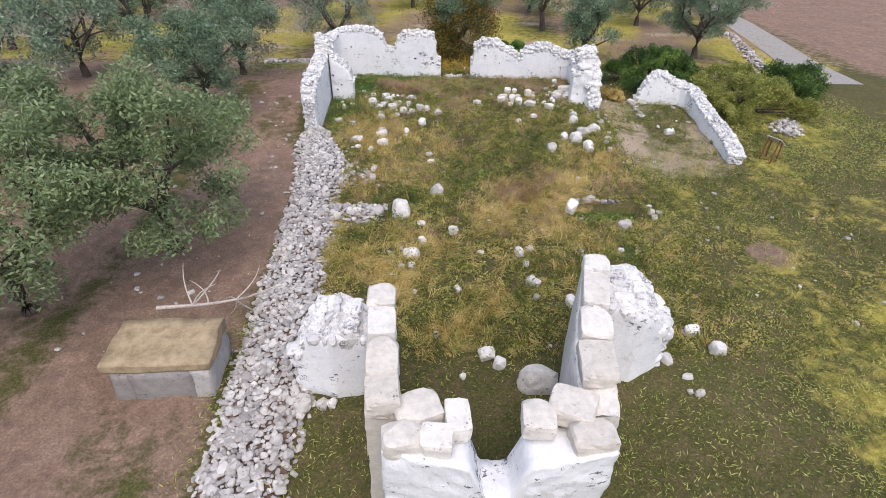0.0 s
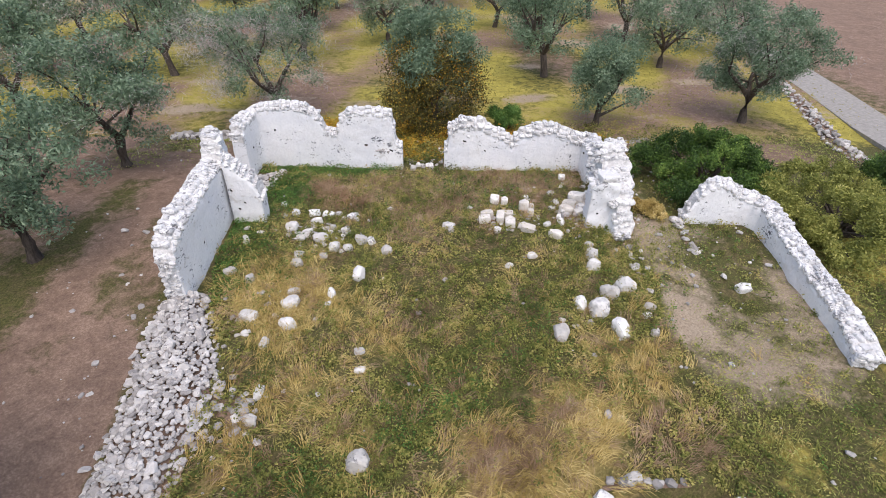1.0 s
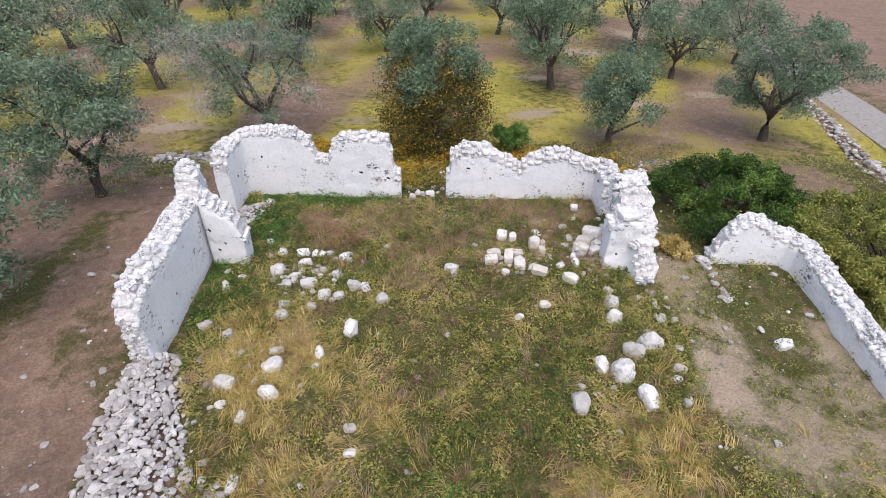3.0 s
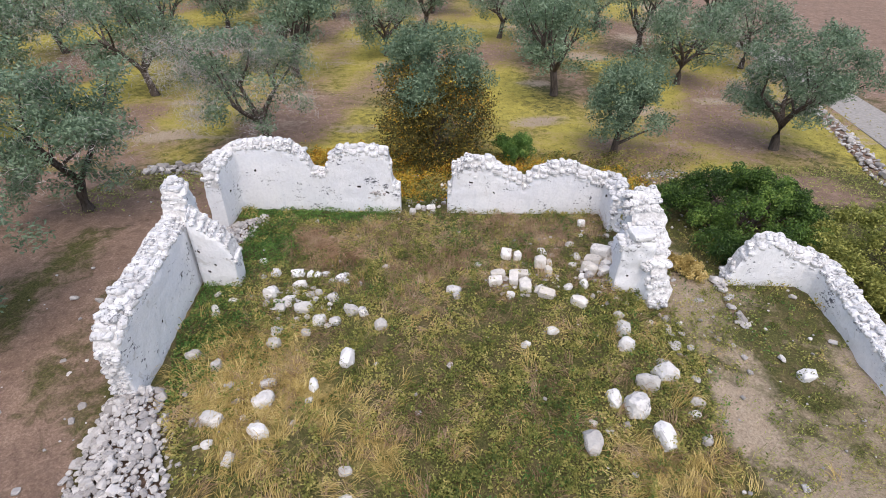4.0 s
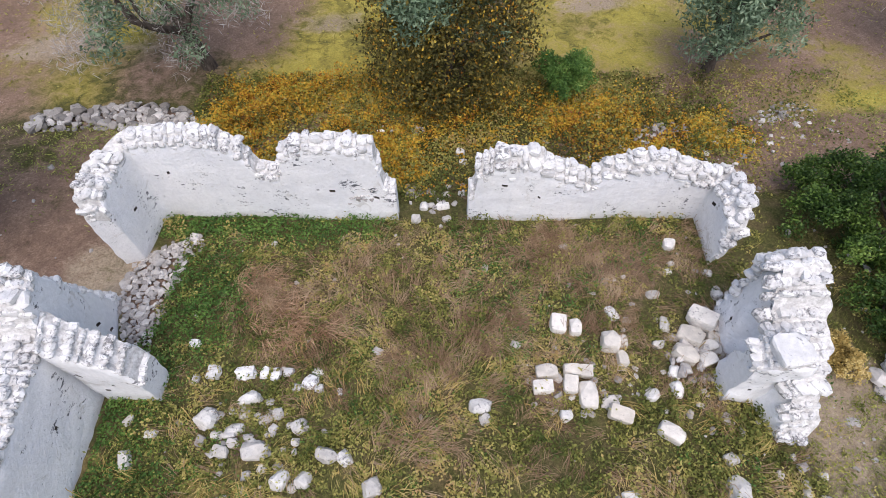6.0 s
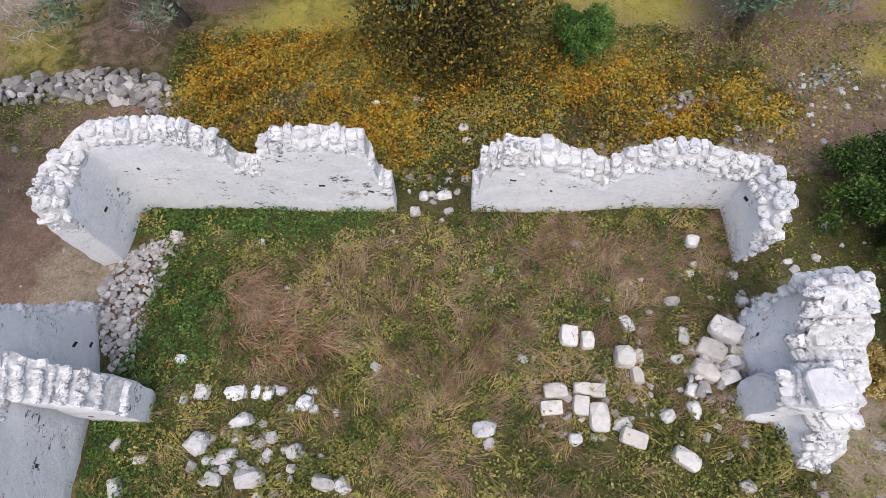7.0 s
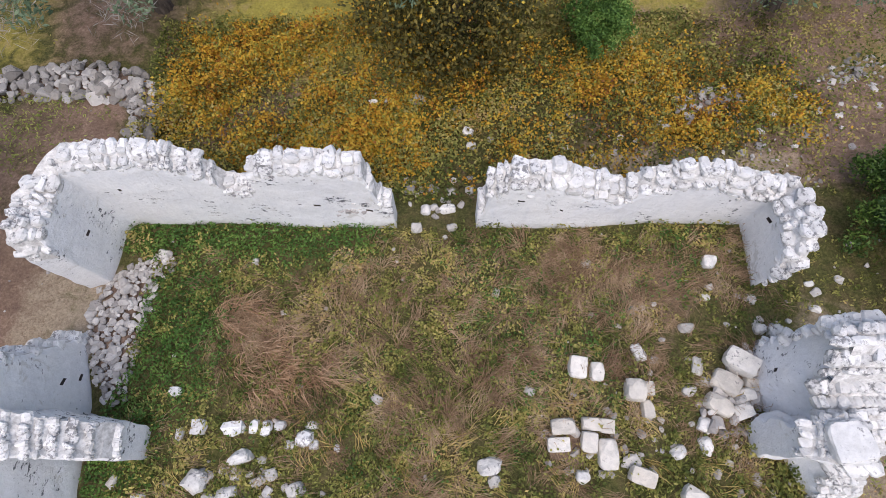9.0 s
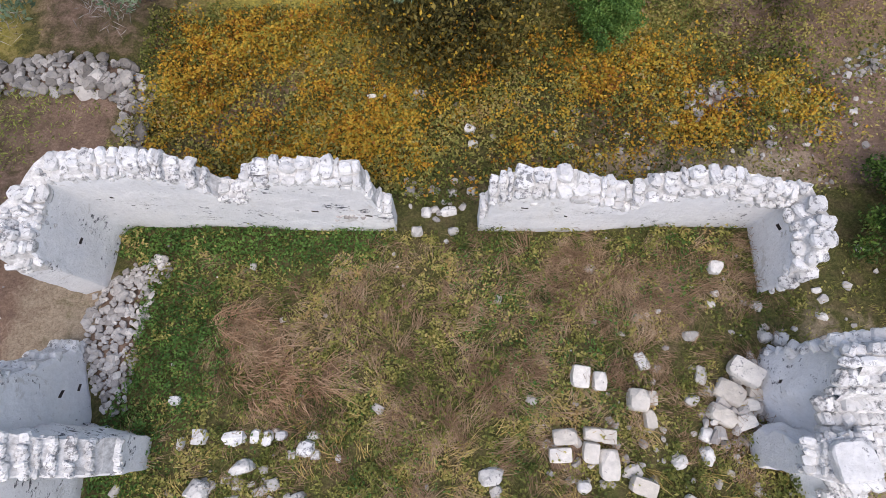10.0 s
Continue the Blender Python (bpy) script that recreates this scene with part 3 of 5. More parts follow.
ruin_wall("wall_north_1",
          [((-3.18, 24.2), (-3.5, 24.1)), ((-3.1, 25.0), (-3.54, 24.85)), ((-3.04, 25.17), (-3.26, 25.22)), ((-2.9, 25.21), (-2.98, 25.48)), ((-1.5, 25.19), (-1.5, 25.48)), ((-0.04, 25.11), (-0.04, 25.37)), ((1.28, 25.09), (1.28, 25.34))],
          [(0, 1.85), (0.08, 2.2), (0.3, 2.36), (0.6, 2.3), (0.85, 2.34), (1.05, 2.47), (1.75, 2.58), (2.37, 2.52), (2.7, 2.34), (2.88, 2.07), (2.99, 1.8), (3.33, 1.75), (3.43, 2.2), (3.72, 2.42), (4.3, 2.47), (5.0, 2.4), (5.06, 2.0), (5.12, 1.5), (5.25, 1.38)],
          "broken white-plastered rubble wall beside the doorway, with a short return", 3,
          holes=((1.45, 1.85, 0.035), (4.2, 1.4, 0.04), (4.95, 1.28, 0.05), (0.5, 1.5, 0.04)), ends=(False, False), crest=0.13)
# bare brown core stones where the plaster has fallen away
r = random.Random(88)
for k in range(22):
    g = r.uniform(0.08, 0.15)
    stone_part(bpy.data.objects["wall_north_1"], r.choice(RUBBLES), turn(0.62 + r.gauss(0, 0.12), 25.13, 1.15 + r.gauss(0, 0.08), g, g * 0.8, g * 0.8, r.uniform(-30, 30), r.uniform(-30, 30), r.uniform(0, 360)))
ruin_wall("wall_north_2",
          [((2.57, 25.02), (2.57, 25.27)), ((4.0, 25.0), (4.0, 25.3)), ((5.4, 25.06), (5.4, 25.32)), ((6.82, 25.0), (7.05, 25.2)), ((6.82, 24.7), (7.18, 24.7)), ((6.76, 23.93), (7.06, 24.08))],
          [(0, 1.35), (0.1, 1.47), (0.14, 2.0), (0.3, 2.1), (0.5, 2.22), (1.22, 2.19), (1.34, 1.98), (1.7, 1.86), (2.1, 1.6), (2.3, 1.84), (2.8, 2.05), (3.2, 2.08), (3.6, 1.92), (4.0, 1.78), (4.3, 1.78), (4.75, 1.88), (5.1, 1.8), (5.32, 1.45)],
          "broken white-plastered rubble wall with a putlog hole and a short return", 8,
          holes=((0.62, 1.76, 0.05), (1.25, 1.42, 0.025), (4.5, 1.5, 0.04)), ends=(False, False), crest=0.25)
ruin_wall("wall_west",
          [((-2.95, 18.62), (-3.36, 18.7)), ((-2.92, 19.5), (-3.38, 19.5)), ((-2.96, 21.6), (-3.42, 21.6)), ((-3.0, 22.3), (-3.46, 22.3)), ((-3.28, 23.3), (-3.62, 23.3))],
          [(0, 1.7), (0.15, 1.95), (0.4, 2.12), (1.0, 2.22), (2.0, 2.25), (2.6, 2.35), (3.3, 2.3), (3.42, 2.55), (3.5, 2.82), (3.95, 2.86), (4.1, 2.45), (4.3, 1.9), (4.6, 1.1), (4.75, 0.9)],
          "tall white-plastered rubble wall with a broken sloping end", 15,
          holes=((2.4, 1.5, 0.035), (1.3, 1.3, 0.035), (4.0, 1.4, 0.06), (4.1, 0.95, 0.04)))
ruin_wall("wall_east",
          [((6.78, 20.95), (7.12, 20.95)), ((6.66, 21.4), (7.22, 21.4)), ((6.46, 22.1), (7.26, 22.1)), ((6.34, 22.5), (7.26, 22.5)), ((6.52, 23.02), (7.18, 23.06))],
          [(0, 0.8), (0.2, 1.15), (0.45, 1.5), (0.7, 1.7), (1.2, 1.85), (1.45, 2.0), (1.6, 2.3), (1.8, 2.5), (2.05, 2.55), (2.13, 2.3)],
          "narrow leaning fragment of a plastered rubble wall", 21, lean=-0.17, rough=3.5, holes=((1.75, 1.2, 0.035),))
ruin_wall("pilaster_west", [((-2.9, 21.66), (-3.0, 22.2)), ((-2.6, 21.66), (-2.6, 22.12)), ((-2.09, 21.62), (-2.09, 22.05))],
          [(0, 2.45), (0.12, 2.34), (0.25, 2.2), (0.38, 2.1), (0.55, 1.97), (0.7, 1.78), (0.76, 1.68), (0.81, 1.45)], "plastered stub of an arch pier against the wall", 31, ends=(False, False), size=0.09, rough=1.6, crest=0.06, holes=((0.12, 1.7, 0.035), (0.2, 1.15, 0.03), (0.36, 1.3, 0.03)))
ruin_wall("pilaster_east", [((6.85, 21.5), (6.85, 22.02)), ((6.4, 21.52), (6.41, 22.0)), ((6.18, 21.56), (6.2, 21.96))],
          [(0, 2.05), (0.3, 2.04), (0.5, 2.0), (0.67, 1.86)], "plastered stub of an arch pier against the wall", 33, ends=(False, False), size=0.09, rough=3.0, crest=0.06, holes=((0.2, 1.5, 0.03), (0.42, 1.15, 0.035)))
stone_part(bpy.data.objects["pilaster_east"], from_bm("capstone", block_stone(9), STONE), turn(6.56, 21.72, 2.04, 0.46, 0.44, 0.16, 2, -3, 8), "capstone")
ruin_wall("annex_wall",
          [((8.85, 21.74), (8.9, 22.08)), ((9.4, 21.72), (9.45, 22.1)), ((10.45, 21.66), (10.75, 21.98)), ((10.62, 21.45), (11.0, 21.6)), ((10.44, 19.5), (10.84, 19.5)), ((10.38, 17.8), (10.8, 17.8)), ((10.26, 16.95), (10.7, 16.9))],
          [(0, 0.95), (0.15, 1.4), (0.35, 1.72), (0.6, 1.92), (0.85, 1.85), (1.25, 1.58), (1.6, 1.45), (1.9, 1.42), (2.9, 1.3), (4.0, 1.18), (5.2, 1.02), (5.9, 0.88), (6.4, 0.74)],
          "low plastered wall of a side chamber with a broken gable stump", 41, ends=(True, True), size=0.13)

# ---- the apse end ----
ruin_wall("apse_wall_west", [((0.4, 6.25), (-0.02, 6.2)), ((0.3, 7.2), (-0.1, 7.2)), ((0.2, 8.55), (-0.18, 8.55))],
          [(0, 2.1), (0.6, 2.2), (1.2, 2.2), (2.3, 2.25)], "squared limestone pier wall of the apse", 51, material=ASHLAR, cap=False, ends=(False, False), rough=0.6)
ruin_wall("apse_wall_east", [((2.72, 6.3), (3.14, 6.2)), ((2.8, 7.4), (3.35, 7.4)), ((3.45, 9.4), (3.84, 9.4))],
          [(0, 2.1), (1.0, 2.2), (2.0, 2.15), (3.1, 2.25)], "squared limestone pier wall of the apse", 52, material=ASHLAR, cap=False, ends=(False, False), rough=0.6)
ruin_wall("apse_wall_south", [((0.35, 6.35), (0.2, 5.75)), ((1.3, 6.2), (1.3, 5.6)), ((1.85, 6.2), (1.85, 5.6)), ((2.8, 6.35), (3.0, 5.75))],
          [(0, 2.05), (0.9, 1.95), (1.1, 1.35), (1.45, 1.3), (1.6, 1.9), (2.5, 2.05)], "broken limestone wall closing the apse", 53, material=PLASTER, cap=False, ends=(False, False))
ruin_wall("apse_shoulder_east", [((3.75, 8.6), (3.75, 9.55)), ((4.4, 8.4), (4.5, 9.7)), ((5.0, 8.75), (5.1, 9.35))],
          [(0, 1.9), (0.6, 1.85), (1.0, 1.6), (1.3, 1.1)], "lump of plastered masonry beside the apse", 54, size=0.24, ends=(False, True))
ruin_wall("apse_shoulder_west", [((-1.45, 8.2), (-1.35, 9.0)), ((-0.8, 8.05), (-0.8, 9.1)), ((-0.1, 8.2), (-0.1, 8.9))],
          [(0, 1.2), (0.3, 1.6), (0.8, 1.65), (1.4, 1.4)], "lump of plastered masonry beside the apse", 55, size=0.24, ends=(True, False))
# dressed blocks that lie along the top of the apse walls
for host, blocks in (("apse_wall_south", ((0.62, 6.35, 0.6, 0.5, 20), (1.12, 6.2, 0.32, 0.5, 4), (2.12, 6.2, 0.42, 0.46, -6), (2.6, 6.4, 0.6, 0.5, -24), (0.45, 5.95, 0.5, 0.4, 8), (0.85, 5.9, 0.4, 0.36, -5), (2.75, 5.95, 0.55, 0.4, 4))),
                     ("apse_wall_west", ((0.03, 8.3, 0.44, 0.55, 2), (0.08, 7.7, 0.42, 0.6, 4), (0.14, 7.05, 0.44, 0.66, 3), (0.18, 6.5, 0.45, 0.5, 8))),
                     ("apse_wall_east", ((3.6, 9.15, 0.44, 0.5, -14), (3.4, 8.45, 0.42, 0.85, -14), (3.2, 7.7, 0.46, 0.65, -12), (3.05, 7.0, 0.5, 0.7, -6)))):
    for k, (x, y, w, d, a) in enumerate(blocks):
        z = 2.02 if host == "apse_wall_south" else 2.17
        stone_part(bpy.data.objects[host], BLOCKS[k % 6], turn(x, y, z + 0.02 * (k % 3), w, d, 0.28, 2 * (k % 3) - 2, 3 - 2 * (k % 4), a), "block")

# ---- loose stones and blocks, each lying where it fell ----
STONES_WEST = [
    (-1.35, 21.33, 0.36, 0.33), (-0.56, 20.89, 0.45, 0.33), (-0.91, 21.18, 0.31, 0.2), (-0.51, 21.31, 0.28, 0.15), (-0.79, 21.62, 0.44, 0.24),
    (-1.15, 21.11, 0.26, 0.15), (-0.34, 21.39, 0.19, 0.19), (0.02, 21.2, 0.26, 0.21), (0.44, 20.81, 0.38, 0.24), (0.69, 20.78, 0.21, 0.26),
    (-1.05, 20.88, 0.29, 0.2), (-2.1, 21.14, 0.25, 0.14), (-2.5, 21.33, 0.14, 0.21), (-2.35, 20.78, 0.2, 0.32), (-0.17, 20.49, 0.27, 0.31),
    (0.15, 20.49, 0.25, 0.25), (-0.38, 20.18, 0.24, 0.17)]
STONES_STRAW = [
    (-2.39, 19.62, 0.33, 0.21), (-1.87, 19.36, 0.22, 0.26), (-1.6, 18.24, 0.55, 0.3), (-0.81, 18.61, 0.46, 0.37), (-0.83, 18.98, 0.37, 0.21),
    (-0.74, 18.0, 0.5, 0.28), (-1.54, 17.82, 0.23, 0.15), (-0.93, 19.91, 0.3, 0.31), (-0.95, 20.21, 0.35, 0.19), (-0.01, 18.94, 0.2, 0.43),
    (-0.03, 18.63, 0.19, 0.11), (0.53, 19.54, 0.31, 0.55), (1.09, 20.38, 0.31, 0.29), (-1.09, 17.5, 0.21, 0.3), (0.77, 17.32, 0.29, 0.16),
    (-0.9, 16.37, 0.19, 0.41), (0.83, 16.88, 0.29, 0.16), (-1.95, 15.85, 0.19, 0.23), (-1.47, 16.07, 0.16, 0.16), (-0.91, 15.82, 0.26, 0.19)]
STONES_EAST = [
    (6.04, 20.29, 0.33, 0.47), (5.95, 19.85, 0.35, 0.33), (6.07, 20.69, 0.23, 0.19), (6.1, 18.97, 0.5, 0.31), (6.51, 19.15, 0.51, 0.42),
    (5.37, 18.6, 0.27, 0.49), (5.71, 18.4, 0.48, 0.53), (6.02, 17.86, 0.34, 0.56), (4.78, 17.77, 0.36, 0.55), (6.87, 18.55, 0.33, 0.18),
    (6.71, 18.3, 0.25, 0.16), (6.73, 17.81, 0.22, 0.19), (9.19, 19.12, 0.43, 0.29), (7.23, 19.78, 0.17, 0.16), (6.97, 19.85, 0.17, 0.17),
    (4.58, 20.23, 0.29, 0.18), (3.98, 19.88, 0.28, 0.15)]
BLOCKS_PILE = [
    (3.92, 22.75, 0.26, 0.32, -8), (4.19, 22.68, 0.19, 0.27, -6), (4.69, 22.42, 0.28, 0.31, -8), (4.91, 22.44, 0.13, 0.25, -5), (4.84, 22.16, 0.16, 0.34, -3),
    (3.64, 21.95, 0.34, 0.22, 3), (4.04, 21.98, 0.32, 0.18, -4), (4.23, 21.95, 0.22, 0.2, -6), (3.56, 21.72, 0.37, 0.2, 2), (3.97, 21.75, 0.22, 0.28, -8),
    (4.21, 21.59, 0.27, 0.41, -2), (4.64, 21.31, 0.4, 0.23, -20), (5.3, 21.04, 0.38, 0.23, -35)]
BLOCKS_CORNER = [
    (6.21, 22.77, 0.44, 0.29, -37), (5.97, 22.5, 0.38, 0.28, -35), (5.81, 22.2, 0.4, 0.23, -30), (6.21, 22.34, 0.24, 0.17, 10), (6.13, 22.12, 0.26, 0.2, 20),
    (6.35, 22.49, 0.24, 0.15, -15)]
STONES_CORNER = [
    (6.16, 24.34, 0.25, 0.26), (5.99, 23.77, 0.17, 0.14), (6.09, 23.93, 0.14, 0.12), (5.61, 23.3, 0.25, 0.18), (6.65, 23.73, 0.21, 0.18),
    (7.62, 23.96, 0.19, 0.11), (7.6, 23.56, 0.21, 0.13), (5.2, 23.68, 0.1, 0.09), (6.35, 23.31, 0.08, 0.08), (6.87, 23.23, 0.23, 0.26),
    (6.66, 23.27, 0.21, 0.22), (6.4, 23.01, 0.14, 0.15), (6.64, 23.02, 0.2, 0.19), (4.85, 22.95, 0.22, 0.3), (5.66, 22.74, 0.19, 0.36),
    (5.47, 22.4, 0.25, 0.17), (5.19, 21.59, 0.25, 0.2), (5.57, 21.67, 0.19, 0.31), (5.61, 21.94, 0.23, 0.24), (3.85, 21.31, 0.22, 0.21), (2.62, 21.47, 0.4, 0.27), (2.68, 21.28, 0.2, 0.22)]
STONES_COURSE = [
    (-0.91, 22.0, 0.38, 0.21), (-0.63, 22.01, 0.16, 0.2), (-0.46, 21.99, 0.16, 0.23), (-0.27, 22.02, 0.18, 0.14), (0.18, 22.02, 0.23, 0.13),
    (0.08, 21.84, 0.28, 0.23), (0.22, 21.77, 0.15, 0.15), (0.53, 21.71, 0.09, 0.12), (-0.11, 21.77, 0.15, 0.14), (-1.4, 22.02, 0.22, 0.24),
    (-1.67, 21.93, 0.12, 0.18), (-1.82, 22.51, 0.19, 0.14), (-0.05, 22.55, 0.11, 0.07)]
STONES_DOOR = [
    (1.75, 25.37, 0.19, 0.21), (2.11, 25.4, 0.34, 0.19), (1.6, 25.03, 0.22, 0.2), (2.18, 25.03, 0.2, 0.17), (2.07, 24.86, 0.09, 0.08),
    (0.76, 27.76, 0.24, 0.13), (1.06, 27.77, 0.26, 0.14), (1.59, 27.77, 0.39, 0.21), (1.24, 24.67, 0.07, 0.07), (2.51, 26.98, 0.23, 0.19),
    (2.56, 26.68, 0.2, 0.16), (2.91, 26.83, 0.14, 0.13), (-0.92, 26.97, 0.23, 0.12), (6.4, 27.7, 0.19, 0.13), (6.52, 27.31, 0.15, 0.11),
    (4.24, 26.6, 0.18, 0.12), (4.67, 26.41, 0.14, 0.11), (8.57, 27.68, 0.19, 0.13)]
STONES_SOUTH = [
    (0.99, 15.02, 0.41, 0.38), (0.04, 13.99, 0.55, 0.57), (0.36, 12.19, 0.45, 0.33), (2.96, 12.26, 0.23, 0.32), (3.23, 12.43, 0.21, 0.23),
    (4.67, 14.31, 0.34, 0.52), (5.9, 13.45, 0.52, 0.31), (5.29, 14.74, 0.36, 0.21), (3.06, 11.19, 0.24, 0.27), (1.41, 10.93, 0.15, 0.23),
    (0.58, 13.52, 0.26, 0.17), (0.62, 12.73, 0.22, 0.2), (0.36, 11.76, 0.18, 0.16), (0.13, 11.76, 0.15, 0.12), (6.84, 14.38, 0.19, 0.15),
    (6.83, 14.13, 0.2, 0.18), (6.84, 13.86, 0.18, 0.18), (1.4, 13.18, 0.27, 0.23), (3.06, 11.87, 0.17, 0.25), (5.48, 12.4, 0.18, 0.12)]
STONES_APSE = [
    (3.82, 10.56, 0.26, 0.39), (6.41, 9.16, 0.37, 0.29), (2.71, 8.36, 0.79, 0.53), (1.87, 9.06, 0.38, 0.3), (2.09, 8.81, 0.28, 0.25),
    (-1.39, 7.87, 0.36, 0.45), (-1.03, 7.92, 0.2, 0.25), (-0.87, 7.95, 0.15, 0.23), (5.29, 8.91, 0.23, 0.31), (5.22, 9.23, 0.21, 0.23),
    (6.08, 9.63, 0.34, 0.28), (5.53, 8.51, 0.23, 0.14), (5.6, 8.12, 0.21, 0.14), (5.45, 8.17, 0.12, 0.12), (1.39, 8.52, 0.14, 0.15),
    (0.91, 9.58, 0.12, 0.18), (3.18, 11.15, 0.23, 0.2), (-1.05, 10.14, 0.51, 0.46)]


def loose(rows, label, group, shapes, name="loose_stone", flat=0.75, sink=0.24, tilt=16, lift=0.0, wide=0.84, spin=30):
    r = random.Random(len(rows) + int(rows[0][0] * 100))
    for x, y, w, d, *aim in rows:
        w, d = min(w, 1.6 * d), min(d, 1.6 * w)
        h = flat * min(w, d) * r.uniform(0.8, 1.2)
        ob = new(name, r.choice(shapes))
        ob.matrix_basis = turn(x, y, height(x, y) + lift + h * (0.5 - sink), w * wide, d * wide, h * 1.2, r.uniform(-tilt, tilt), r.uniform(-tilt, tilt), aim[0] if aim else r.uniform(-spin, spin))
        tagged(ob, label, "stone", group)


loose(STONES_WEST, "pale limestone rubble stone among low weeds", "loose stones in the nave", LOOSE)
loose(STONES_STRAW, "white limestone lump lying in yellow straw", "loose stones in the nave", LOOSE)
loose(STONES_EAST, "white weathered limestone lying in the grass", "loose stones in the nave", LOOSE)
loose(STONES_CORNER, "fallen limestone piece near the broken wall", "loose stones in the nave", LOOSE)
loose(STONES_COURSE, "limestone of a buried wall course in weeds", "stones of a buried wall course", STONES, sink=0.0, tilt=5, wide=1.05, spin=6)
loose(STONES_DOOR, "small limestone lying by the doorway", "stones by the doorway", LOOSE)
loose(STONES_SOUTH, "limestone block half sunk in yellow grass", "loose stones in the nave", LOOSE)
loose(STONES_APSE, "fallen limestone near the apse", "stones round the apse", LOOSE)
loose(BLOCKS_PILE, "squared white limestone block in a fallen pile", "fallen dressed blocks", BLOCKS, "dressed_block", 0.72, 0.08, 8, 0.05, 0.96)
loose(BLOCKS_CORNER, "cream dressed limestone block tumbled from the pier", "fallen dressed blocks", BLOCKS, "dressed_block", 0.7, 0.0, 14, 0.06, 1.0)


# ---- rubble: collapsed stretches of wall ----
def rubble_bank(name, spine, label, seed, size, rise, spacing, parts=300, shapes=RUBBLES, material=RUBBLE):
    """A bank of tumbled stones. spine: (x, y, half width); the first stones are parts, the rest one part of small stones."""
    r = random.Random(seed)
    ys = np.cumsum([0] + [math.hypot(b[0] - a[0], b[1] - a[1]) for a, b in zip(spine[:-1], spine[1:])])
    xs, yy, ww = (np.array([p[i] for p in spine]) for i in (0, 1, 2))
    n, m = max(6, int(ys[-1] / 0.15)), 9
    grid = []
    for k in range(n + 1):
        s = ys[-1] * k / n
        x, y, w = (np.interp(s, ys, q) for q in (xs, yy, ww))
        t = np.array([np.interp(s + 0.1, ys, xs) - np.interp(s - 0.1, ys, xs), np.interp(s + 0.1, ys, yy) - np.interp(s - 0.1, ys, yy)])
        t = t / (np.linalg.norm(t) + 1e-6)
        end = min(1.0, 4.0 * k / n, 4.0 * (n - k) / n)
        for j in range(m):
            f = -1 + 2 * j / (m - 1)
            px_, py_ = x - t[1] * f * w, y + t[0] * f * w
            grid.append((px_, py_, height(px_, py_) - 0.06 + (rise * (1 - f * f) * (0.5 + 0.5 * end) + 0.04 * noise.noise((px_ * 2, py_ * 2, seed)))))
    V = np.array(grid)
    ids = np.arange(len(V)).reshape(n + 1, m)
    q = np.stack([ids[:-1, :-1], ids[1:, :-1], ids[1:, 1:], ids[:-1, 1:]], -1).reshape(-1, 4)
    bank = new(name, mesh_of(name, V, q, SOILBED, True))
    tagged(bank, label, "rubble", kind="structure")
    spots = []
    for k in range(int(ys[-1] / spacing)):
        s = (k + 0.5) * spacing
        w = np.interp(s, ys, ww)
        for j in range(max(1, int(2 * w / spacing))):
            f = -1 + 2 * (j + r.uniform(0.1, 0.9)) / max(1, int(2 * w / spacing))
            spots.append((s + r.uniform(-0.5, 0.5) * spacing, f * r.uniform(0.9, 1.12)))
    r.shuffle(spots)
    rest_v, rest_f, base = [], [], 0
    for k, (s, f) in enumerate(spots):
        x, y, w = (np.interp(s, ys, q_) for q_ in (xs, yy, ww))
        t = np.array([np.interp(s + 0.1, ys, xs) - np.interp(s - 0.1, ys, xs), np.interp(s + 0.1, ys, yy) - np.interp(s - 0.1, ys, yy)])
        t = t / (np.linalg.norm(t) + 1e-6)
        x, y = x - t[1] * f * w, y + t[0] * f * w
        g = size * r.uniform(0.55, 1.4) * (1.0 if r.random() < 0.9 else 1.6)
        z = height(x, y) - 0.03 + rise * max(0.0, 1 - f * f) + g * 0.18
        mtx = turn(x, y, z, g, g * r.uniform(0.7, 1.2), g * r.uniform(0.6, 1.0), r.uniform(-30, 30), r.uniform(-30, 30), r.uniform(0, 360))
        if k < parts:
            stone_part(bank, r.choice(shapes), mtx)
        else:
            me = r.choice(shapes)
            for v in me.vertices:
                rest_v.append(tuple(mtx @ v.co))
            for p in me.polygons:
                rest_f.append([i + base for i in p.vertices])
            base += len(me.vertices)
    if rest_f:
        me = bpy.data.meshes.new("small_stones")
        me.from_pydata(rest_v, [], rest_f)
        me.materials.append(material)
        tagged(part("small_stones", me, bank), kind="stuff")
    return bank


rubble_bank("rubble_wall_west", [(-3.1, 18.72, 0.45), (-2.9, 18.0, 0.65), (-2.65, 17.1, 0.75), (-2.4, 16.2, 0.82), (-2.4, 15.2, 0.7), (-2.45, 14.2, 0.6), (-2.3, 13.2, 0.75), (-2.3, 12.2, 0.6), (-2.25, 11.0, 0.7), (-2.1, 9.8, 0.75), (-2.0, 8.4, 0.8), (-2.0, 7.0, 0.7), (-2.0, 5.6, 0.7), (-2.2, 4.0, 0.6)],
            "long bank of tumbled white limestone rubble", 61, 0.095, 0.24, 0.074)
rubble_bank("rubble_cross_wall", [(-2.0, 13.9, 0.45), (-1.2, 13.9, 0.5), (-0.35, 13.95, 0.38)], "short bank of limestone rubble in the grass", 62, 0.13, 0.2, 0.1)
